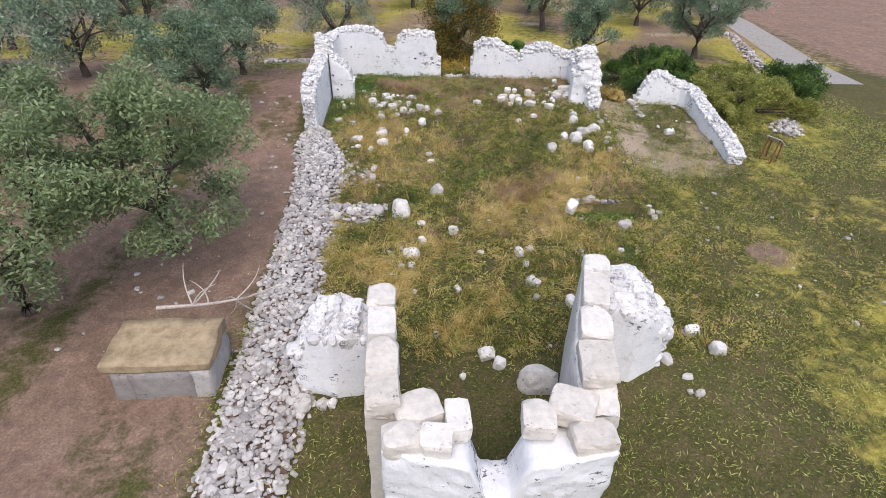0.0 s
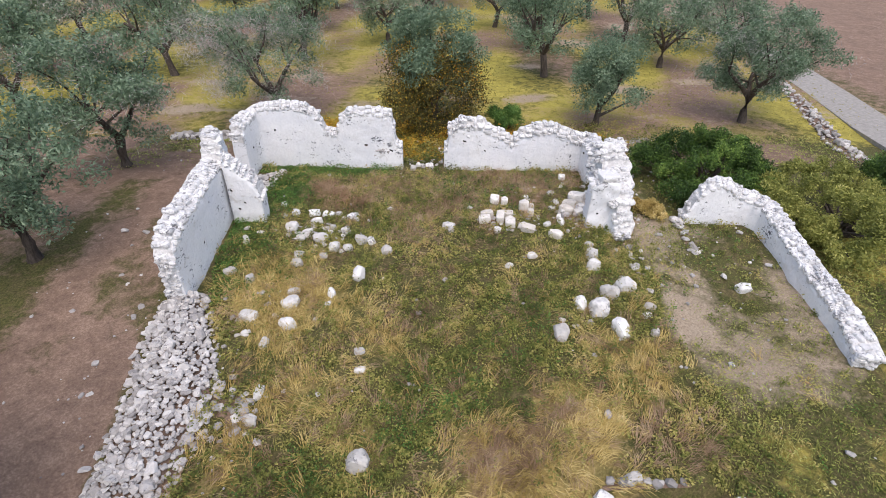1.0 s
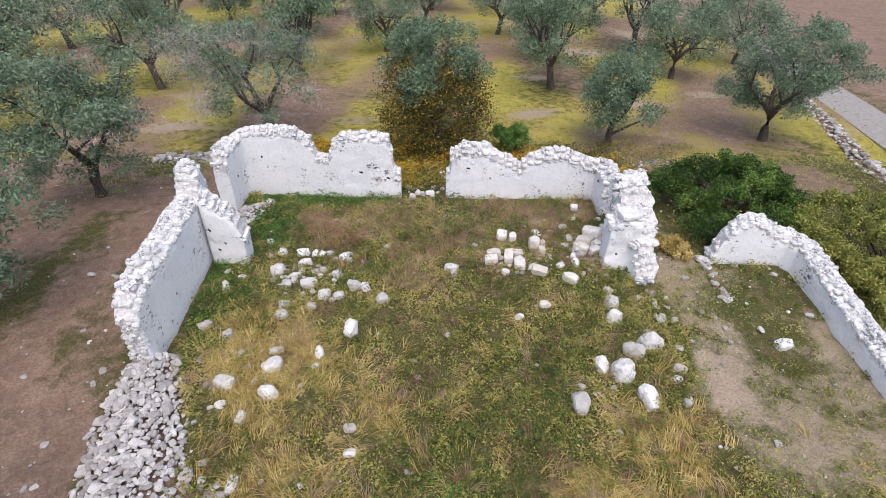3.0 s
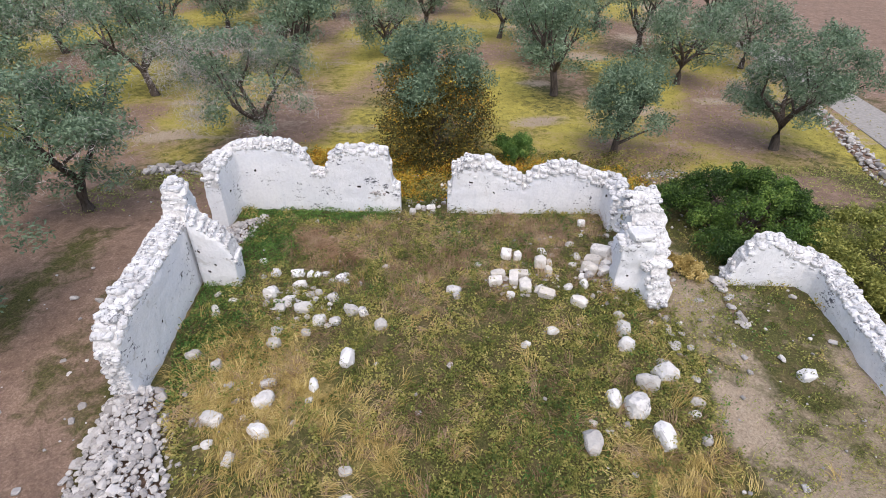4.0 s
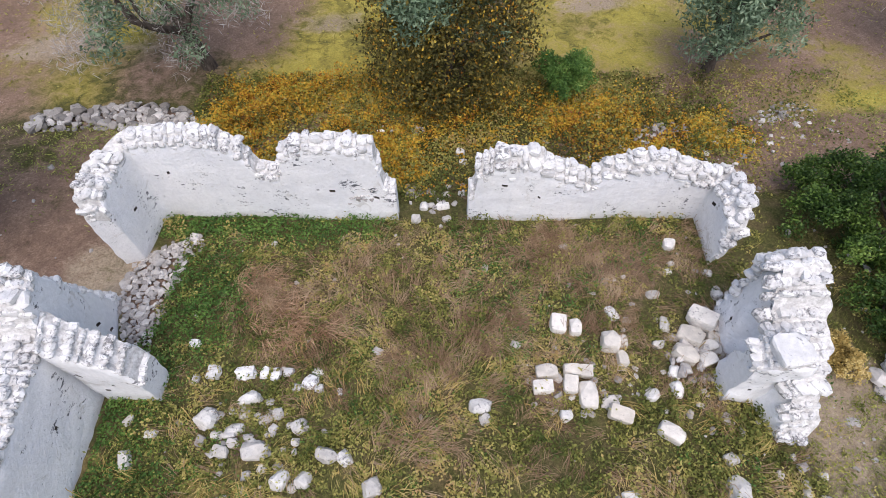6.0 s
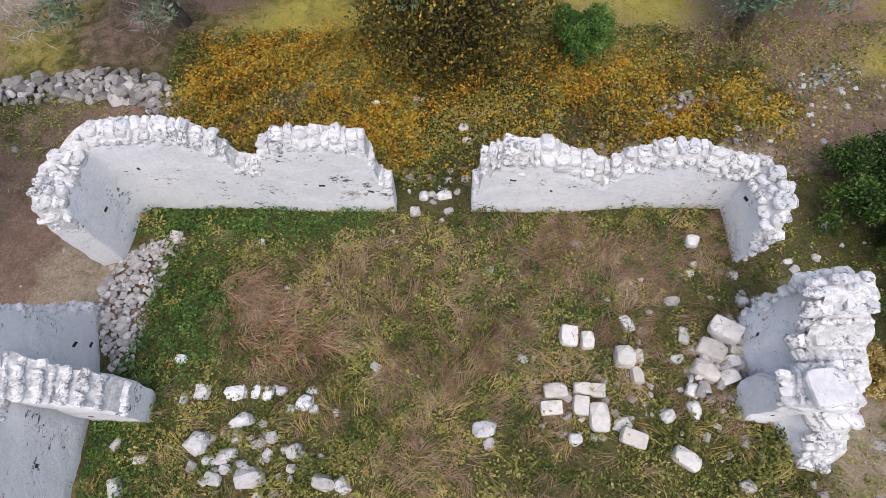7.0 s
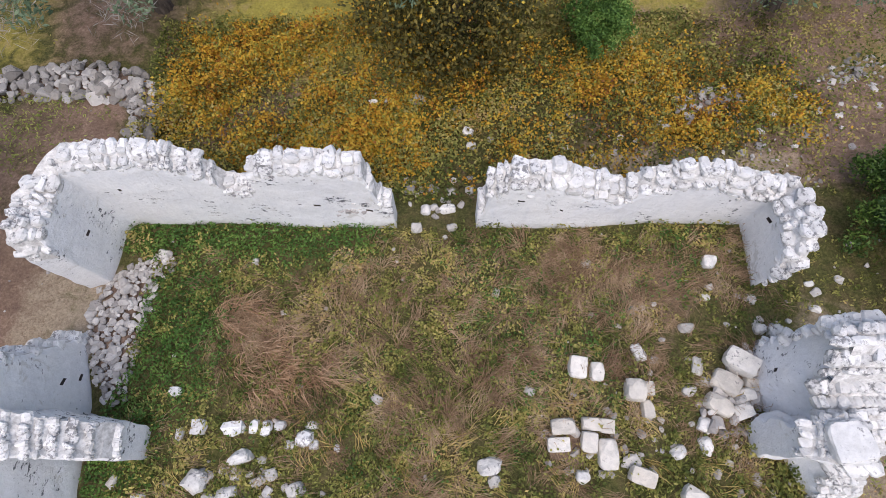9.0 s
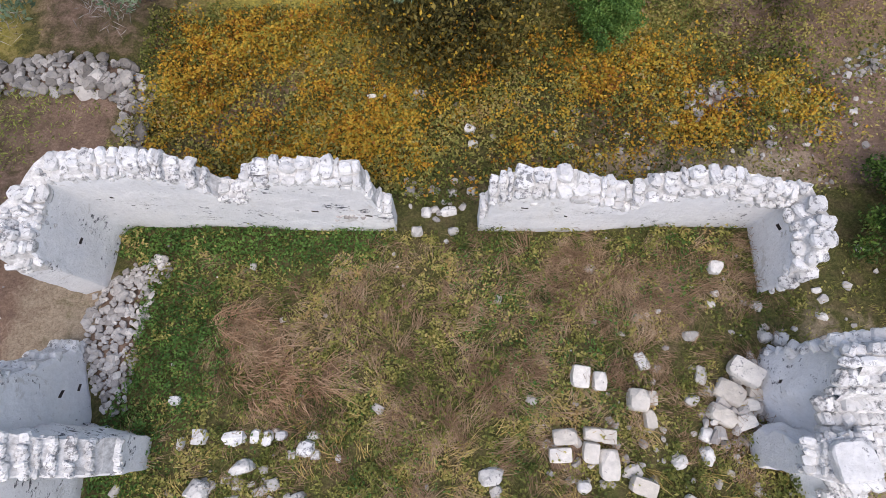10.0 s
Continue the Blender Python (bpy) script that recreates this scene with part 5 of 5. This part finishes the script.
def weed_share(x, y):
    c = cover_of(x, y)
    return inside_free(x, y) * np.clip(0.7 + 0.9 * wave(x * 8.3, y * 7.9, 14), 0.12, 1) * np.clip(0.95 + 0.35 * wave(x * 1.6, y * 1.5, 12) - 0.95 * c["straw"] - 0.6 * c["brown"] - 0.9 * c["chalk"] - 0.95 * c["soil"], 0.05, 1) * (1 - 0.8 * soft(x, 7.0, 7.8)) * (1 - 0.85 * shade_share(x, y))


x, y, g = scatter(-3.3, 12.5, 9.0, 25.2, 32000, weed_share, 401)
x, y = clumps(x, y, 15, 0.05, 403)
growth("low_weeds", x, y, 0.055, 0.6, 0.2, WEED, "low tangled weeds with small olive leaves", 402)
x, y, g = scatter(-3.2, 11, 12.0, 25.0, 12000, lambda x, y: inside_free(x, y) * np.clip(1.3 * wave(x * 1.3, y * 1.4, 20) - 0.15, 0, 1) * (1 - 0.85 * soft(x, 6.8, 7.4)), 411)
x, y = clumps(x, y, 9, 0.06, 413)
growth("green_weeds", x, y, 0.05, 0.6, 0.15, FRESH, "patches of fresh green weeds", 412)

x, y, g = scatter(-2.6, 9.5, 10.0, 23.0, 16000, lambda x, y: inside_free(x, y) * np.clip(1.4 * wave(x * 1.2, y * 1.1, 44) - 0.2 + 0.45 * band(y, 19.6, 22.3, 0.5), 0, 1) * (1 - 0.7 * np.clip(cover_of(x, y)["straw"], 0, 1)) * (1 - 0.8 * soft(x, 6.8, 7.4)), 416)
x, y = clumps(x, y, 9, 0.07, 417)
growth("yellow_weeds", x, y, 0.037, 0.6, 0.22, PALEBUSH, "tussocks of yellow-green weeds in the straw", 418)

x, y, g = scatter(-3.3, 3.6, 18.6, 25.25, 85000, shade_share, 421)
growth("shade_weeds", x, y, 0.055, 0.55, 0.16, FRESH, "lush dark green weeds at the foot of the walls", 422, 0.3)
x, y, g = scatter(-3.0, 11.5, 9, 22.5, 26000, lambda x, y: inside_free(x, y) * (0.03 + 0.8 * np.clip(cover_of(x, y)["straw"] - 0.2, 0, 1)) * np.clip(0.75 + 0.8 * wave(x * 6.1, y * 5.7, 29), 0.1, 1) * (1 - 0.85 * soft(x, 6.6, 7.4)), 431)
head = 2.2 * np.sin(x * 0.9 + 1) + 1.7 * np.cos(y * 0.8)
x, y, head = tufts(x, y, head, 16, 0.06, 433)
stuff("straw_grass", mesh_of("straw_grass", *blades(x, y, heights(y) + 0.02 * wave(x * 2, y * 2, 1), 0.34, 0.008, 0.95, head, 432), STRAW), "combed yellow straw grass", "grass")
x, y, g = scatter(-2.6, 7.0, 13.0, 25.0, 22000, lambda x, y: inside_free(x, y) * (0.035 + 0.09 * band(y, 21.8, 25.0, 0.5) * soft(x, -1.6, -0.6) + 1.5 * np.clip(cover_of(x, y)["brown"] - 0.12, 0, 1)) * (1 - 0.9 * shade_share(x, y)), 441)
head = 1.4 * np.sin(x * 1.3) + 2.0 * np.cos(y * 1.1 + 0.5) - 0.6
x, y, head = tufts(x, y, head, 20, 0.045, 443)
stuff("dry_grass", mesh_of("dry_grass", *blades(x, y, heights(y) + 0.02 * wave(x * 2, y * 2, 1), 0.36, 0.0055, 0.98, head, 442), DRY), "flattened brown dry grass", "grass")
x, y, g = scatter(-3.0, 10.2, 9, 25.0, 6500, lambda x, y: inside_free(x, y) * np.clip(0.5 + 0.8 * wave(x * 1.5, y * 1.3, 91), 0.05, 1) * (1 - 0.9 * shade_share(x, y)), 445)
head = 1.9 * np.sin(x * 0.8 + 2) + 1.5 * np.cos(y * 0.9)
x, y, head = tufts(x, y, head, 9, 0.06, 446)
stuff("pale_grass", mesh_of("pale_grass", *blades(x, y, heights(y) + 0.02 * wave(x * 2, y * 2, 1), 0.18, 0.005, 0.75, head, 447), WEED), "thin green and fading grass blades", "grass")
# tussocks of reddish grass combed flat in front of the doorway
for tuft_x, tuft_y, rad_x, rad_y, count, seed in ((-0.68, 22.85, 0.5, 0.4, 200, 461), (-0.1, 22.75, 0.6, 0.25, 80, 463), (-1.05, 23.6, 0.42, 0.26, 100, 462)):
    x, y, g = scatter(tuft_x - 1.5 * rad_x, tuft_x + 1.5 * rad_x, tuft_y - 1.5 * rad_y, tuft_y + 1.5 * rad_y, count, lambda x, y: np.clip(1.25 - ((x - tuft_x) / rad_x) ** 2 - ((y - tuft_y) / rad_y) ** 2, 0, 1) * np.clip(0.8 + 0.6 * wave(x * 5, y * 5, 19), 0.2, 1), seed)
    x, y, head = tufts(x, y, -0.35 + 0.6 * (y - tuft_y) / rad_y + 0.25 * np.sin(x * 4), 8, 0.04, seed + 10)
    head = head * 0.55
    stuff("combed_tussock", mesh_of("combed_tussock", *blades(x, y, heights(y) + 0.05 + 0.06 * wave(x * 4, y * 4, 1), 0.46, 0.0075, 0.97, head, seed + 20), RUSSET), "tussock of reddish dry grass combed flat", "grass")
x, y, g = scatter(7.1, 10.3, 12.5, 21.6, 10000, lambda x, y: np.clip(0.4 + 0.7 * wave(x * 2.3, y * 2.1, 58), 0.05, 1), 453)
growth("chamber_grass", x, y, 0.055, 0.3, 0.1, GRASSY, "sparse short grass on the pale soil of the side chamber", 454, 0.3)
x, y, g = scatter(7.0, 17, 6, 21.5, 45000, lambda x, y: np.clip(0.5 + 0.5 * wave(x, y, 51), 0.1, 1) * ((x > 11.2) | (y < 16.8)), 451)
growth("field_grass", x, y, 0.07, 0.25, 0.14, GRASSY, "short green grass outside the ruin", 452, 0.2)

x, y, g = scatter(-3.2, 17, 1.5, 10.5, 60000, lambda x, y: np.clip(0.45 + 0.5 * wave(x * 0.9, y * 0.8, 53), 0.08, 1) * ~((x > -0.2) & (x < 3.6) & (y > 5.7) & (y < 6.4)), 455)
growth("coarse_grass", x, y, 0.085, 0.2, 0.15, GRASSY, "coarse green and fading grass round the apse", 456, 0.25)
x, y, g = scatter(11.5, 17.5, 16, 29, 24000, lambda x, y: np.clip(0.4 + 0.5 * wave(x * 0.9, y * 0.8, 54), 0.08, 1), 457)
growth("rough_grass", x, y, 0.1, 0.22, 0.16, GRASSY, "rough grass at the edge of the olive grove", 458, 0.25)

x, y, g = scatter(4.72, 6.62, 13.83, 14.62, 5000, lambda x, y: 0.9 + 0 * x, 465)
pit = np.stack([x, y, heights(y) - 0.36 + g.uniform(0, 0.12, len(x))], 1)
stuff("pit_weeds", mesh_of("pit_weeds", *leaves(pit, 0.06, 0.035, 0, 0.3, 466), FRESH), "dark green weeds in the sunken pit", "plants")
# low dark leaves added to darken the gaps, shade put in as colour
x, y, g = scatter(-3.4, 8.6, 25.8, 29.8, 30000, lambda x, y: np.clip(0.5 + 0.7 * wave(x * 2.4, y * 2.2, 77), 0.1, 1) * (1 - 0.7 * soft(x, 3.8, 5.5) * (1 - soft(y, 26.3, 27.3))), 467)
growth("creeper_stems", x, y, 0.09, 0.35, 0.34, THICKET, "low dark brown leaves that paint shade into the creeper's gaps", 468, 0.3)

x, y, g = scatter(-8.0, -3.4, 24.8, 28.2, 14000, lambda x, y: np.clip(0.1 + 0.5 * wave(x * 1.3, y * 1.5, 83), 0.02, 0.6) * ((x < -3.9) | (y > 25.8)), 475)
growth("verge_grass", x, y, 0.075, 0.3, 0.13, GRASSY, "patchy green grass behind the wall corner", 476, 0.3)


def vine_share(x, y):
    heart = band(x, -3.0, 1.6, 0.4) * band(y, 26.1, 29.6, 0.4)
    mid_ = band(x, 1.6, 5.2, 0.5) * band(y, 25.9, 29.2, 0.4) * 0.28
    right = np.exp(-(((x - 5.9) / 1.2) ** 2 + ((y - 27.9) / 0.7) ** 2)) + np.exp(-(((x - 8.1) / 0.7) ** 2 + ((y - 27.5) / 0.5) ** 2)) + np.exp(-(((x - 6.4) / 0.6) ** 2 + ((y - 27.0) / 0.4) ** 2))
    return np.clip((heart + mid_) * (0.62 + 0.8 * wave(x * 2.1, y * 2.3, 61)) + right * (0.7 + 0.5 * wave(x * 3, y * 3, 62)), 0, 1)


x, y, g = scatter(-3.6, 9.2, 25.6, 29.9, 18000, vine_share, 461)
x, y = clumps(x, y, 11, 0.075, 463)
growth("creeper_carpet", x, y, 0.058, 0.75, 0.42, VINE, "carpet of yellow and rust autumn creeper", 462, 0.5)
x, y, g = scatter(-3.6, 12.0, 25.5, 29.9, 95000, lambda x, y: np.clip(0.65 + 0.6 * wave(x * 1.8, y * 1.6, 71), 0.2, 1) * (1 - 0.75 * soft(x, 3.8, 5.5) * (1 - soft(y, 26.3, 27.3))) * (1 - 0.7 * soft(x, 8, 9.5)), 471)
growth("creeper_greens", x, y, 0.065, 0.6, 0.3, WEED, "olive green undergrowth among the creeper", 472, 0.5)
x, y, g = scatter(-25, 22, 29, 60, 80000, lambda x, y: np.clip(cover_of(x, y)["moss"] - 0.25, 0, 1), 481)
growth("mossy_turf", x, y, 0.1, 0.4, 0.06, TURF, "yellow mossy turf under the olive trees", 482, 0.4)

# small stones strewn over soil and grass
x, y, g = scatter(-6.5, 12, 9, 28.5, 6500, lambda x, y: 0.06 + 0.6 * np.exp(-((x - 8.0) ** 2) / 2.5 - ((y - 22) ** 2) / 9) + 0.5 * np.exp(-((x - 5) ** 2) / 2 - ((y - 22.3) ** 2) / 1.5) + 0.45 * np.exp(-((x + 0.6) ** 2) / 1.5 - ((y - 21.3) ** 2) / 1.0) + 0.6 * band(x, 4, 9, 0.5) * band(y, 25.7, 27.2, 0.3) + 0.3 * band(x, -4.2, -1, 0.5) * band(y, 14.5, 19, 0.5) + 0.9 * np.exp(-((x + 1.5) / 0.55) ** 2) * band(y, 13, 19.3, 0.5) + 0.9 * np.exp(-((x - 6.7) ** 2) / 0.8 - ((y - 23.2) ** 2) / 0.6) + 0.7 * np.exp(-((x - 5.9) ** 2) / 1.0 - ((y - 21.9) ** 2) / 0.8) + 0.4 * band(x, 6, 12, 0.5) * band(y, 27, 28.4, 0.3) + 0.03 * band(x, -6.5, -3.3, 0.3), 491)
pv, pf, base = [], [], 0
for k in range(len(x)):
    me = RUBBLES[k % len(RUBBLES)]
    d = 0.03 + 0.15 * g.uniform() ** 3
    mtx = turn(x[k], y[k], height(x[k], y[k]) + 0.02, d, d * 0.8, d * 0.7, g.uniform(-30, 30), 0, g.uniform(0, 360))
    pv += [tuple(mtx @ v.co) for v in me.vertices]
    pf += [[i + base for i in p.vertices] for p in me.polygons]
    base += len(me.vertices)
pme = bpy.data.meshes.new("strewn_pebbles")
pme.from_pydata(pv, [], pf)
pme.materials.append(RUBBLE)
stuff("strewn_pebbles", pme, "small pale stones strewn over soil and weeds", "stones")

# ---- road at the edge of the grove ----
edge = ((17.9, 22.0), (18.6, 26.0), (19.4, 30.0), (20.3, 34.5), (21.0, 40.0), (21.8, 48.0))
bm = bmesh.new()
left = [bm.verts.new((x, y, height(x, y) + 0.035 + 0.03 * math.sin(y * 0.5))) for x, y in edge]
right = [bm.verts.new((x + 2.1, y - 0.3, height(x, y) + 0.035 + 0.03 * math.sin(y * 0.5))) for x, y in edge]
for k in range(len(edge) - 1):
    bm.faces.new((left[k], right[k], right[k + 1], left[k + 1]))
down = bmesh.ops.extrude_face_region(bm, geom=list(bm.faces))
bmesh.ops.translate(bm, verts=[v for v in down["geom"] if isinstance(v, bmesh.types.BMVert)], vec=(0, 0, -0.15))
bmesh.ops.recalc_face_normals(bm, faces=bm.faces)
tagged(new("road", from_bm("road", bm, ROAD)), "narrow worn grey country road", "road", kind="structure")


# ---- low stone hut beside the rubble bank ----
def box(bm, x0, x1, y0, y1, z0, z1, lift=0.0):
    v = [bm.verts.new((x, y, z + (lift if y == y1 and z == z1 else 0))) for x in (x0, x1) for y in (y0, y1) for z in (z0, z1)]
    for f in ((0, 1, 3, 2), (4, 6, 7, 5), (0, 4, 5, 1), (2, 3, 7, 6), (0, 2, 6, 4), (1, 5, 7, 3)):
        bm.faces.new([v[i] for i in f])


hut = new("stone_hut")
hut.matrix_basis = pose(-3.75, 8.65, height(-3.75, 8.65), 0, 0, 3)
for name, dims in (("side_wall", (-0.8, -0.5, -0.55, 0.5)), ("side_wall", (0.5, 0.8, -0.55, 0.5)), ("back_wall", (-0.5, 0.5, 0.2, 0.5)), ("front_wall", (-0.5, 0.5, -0.55, -0.3))):
    bm = bmesh.new()
    box(bm, *dims, -0.2, 0.6)
    bmesh.ops.subdivide_edges(bm, edges=bm.edges, cuts=4, use_grid_fill=True)
    for v in bm.verts:
        v.co += Vector((noise.noise(v.co * 3), noise.noise(v.co * 3 + Vector((5, 0, 0))), 0)) * 0.05
    part(name, from_bm(name, bm, GREYSTONE, True), hut)
bm = bmesh.new()
box(bm, -0.9, 0.85, -0.55, 0.5, 0.63, 0.78, 0.08)
bmesh.ops.subdivide_edges(bm, edges=bm.edges, cuts=6, use_grid_fill=True)
for v in bm.verts:
    v.co.z += 0.05 * noise.noise(v.co * 2.5)
    v.co.x += 0.05 * noise.noise(v.co * 4)
part("roof", from_bm("hut_roof", bm, ROOFCRUST, True), hut, "flat roof crusted with yellow lichen")
tagged(hut, "low stone hut with a flat lichen-crusted roof", "hut")

# dead bleached branch behind the hut
branch = new("dead_branch")
branch.matrix_basis = pose(-3.3, 9.9, height(-3.3, 9.9), 0, 0, 15)
r = random.Random(77)
bm = bmesh.new()
main = limb(bm, Vector((-1.0, -0.3, 0.9)), Vector((0.5, 0.1, 0.5)), 0.04, 0.02, 0.15, r, 1)
part("stem", from_bm("branch_stem", bm, DEADWOOD, True), branch)
for k in range(9):
    bm = bmesh.new()
    p = main[r.choice((2, 3, 4, 5, 6))]
    limb(bm, p, p + Vector((r.uniform(-0.4, 0.7), r.uniform(-0.2, 0.6), r.uniform(-0.5, 0.6))), 0.018, 0.006, 0.1, r, k)
    part("twig", from_bm("branch_twig", bm, DEADWOOD, True), branch)
bm = bmesh.new()
limb(bm, main[5], Vector((0.6, 0.3, -0.1)), 0.022, 0.014, 0.08, r, 20)
part("prop", from_bm("branch_prop", bm, DEADWOOD, True), branch)
tagged(branch, "bleached dead branch leaning over the soil", "branch")

# information lectern on the grass
sign = new("information_lectern")
sign.matrix_basis = pose(11.75, 17.25, height(11.75, 17.25), 0, 0, 118) @ Matrix.Scale(0.8, 4)
for x in (-0.22, 0.22):
    for y, top_z in ((-0.12, 0.75), (0.14, 0.95)):
        bm = bmesh.new()
        limb(bm, Vector((x, y * 1.6, -0.1)), Vector((x, y, top_z)), 0.03, 0.028, 0.0, r, 3)
        part("post", from_bm("lectern_post", bm, REDWOOD), sign)
bm = bmesh.new()
box(bm, -0.32, 0.32, -0.24, 0.26, 0.0, 0.03)
bmesh.ops.bevel(bm, geom=list(bm.edges), offset=0.006, segments=1, affect="EDGES")
bmesh.ops.transform(bm, matrix=pose(0, 0, 0.84, 35), verts=bm.verts)
part("panel", from_bm("lectern_panel", bm, PANEL), sign, "faded white sloping panel")
tagged(sign, "small information lectern on red timber posts", "sign")
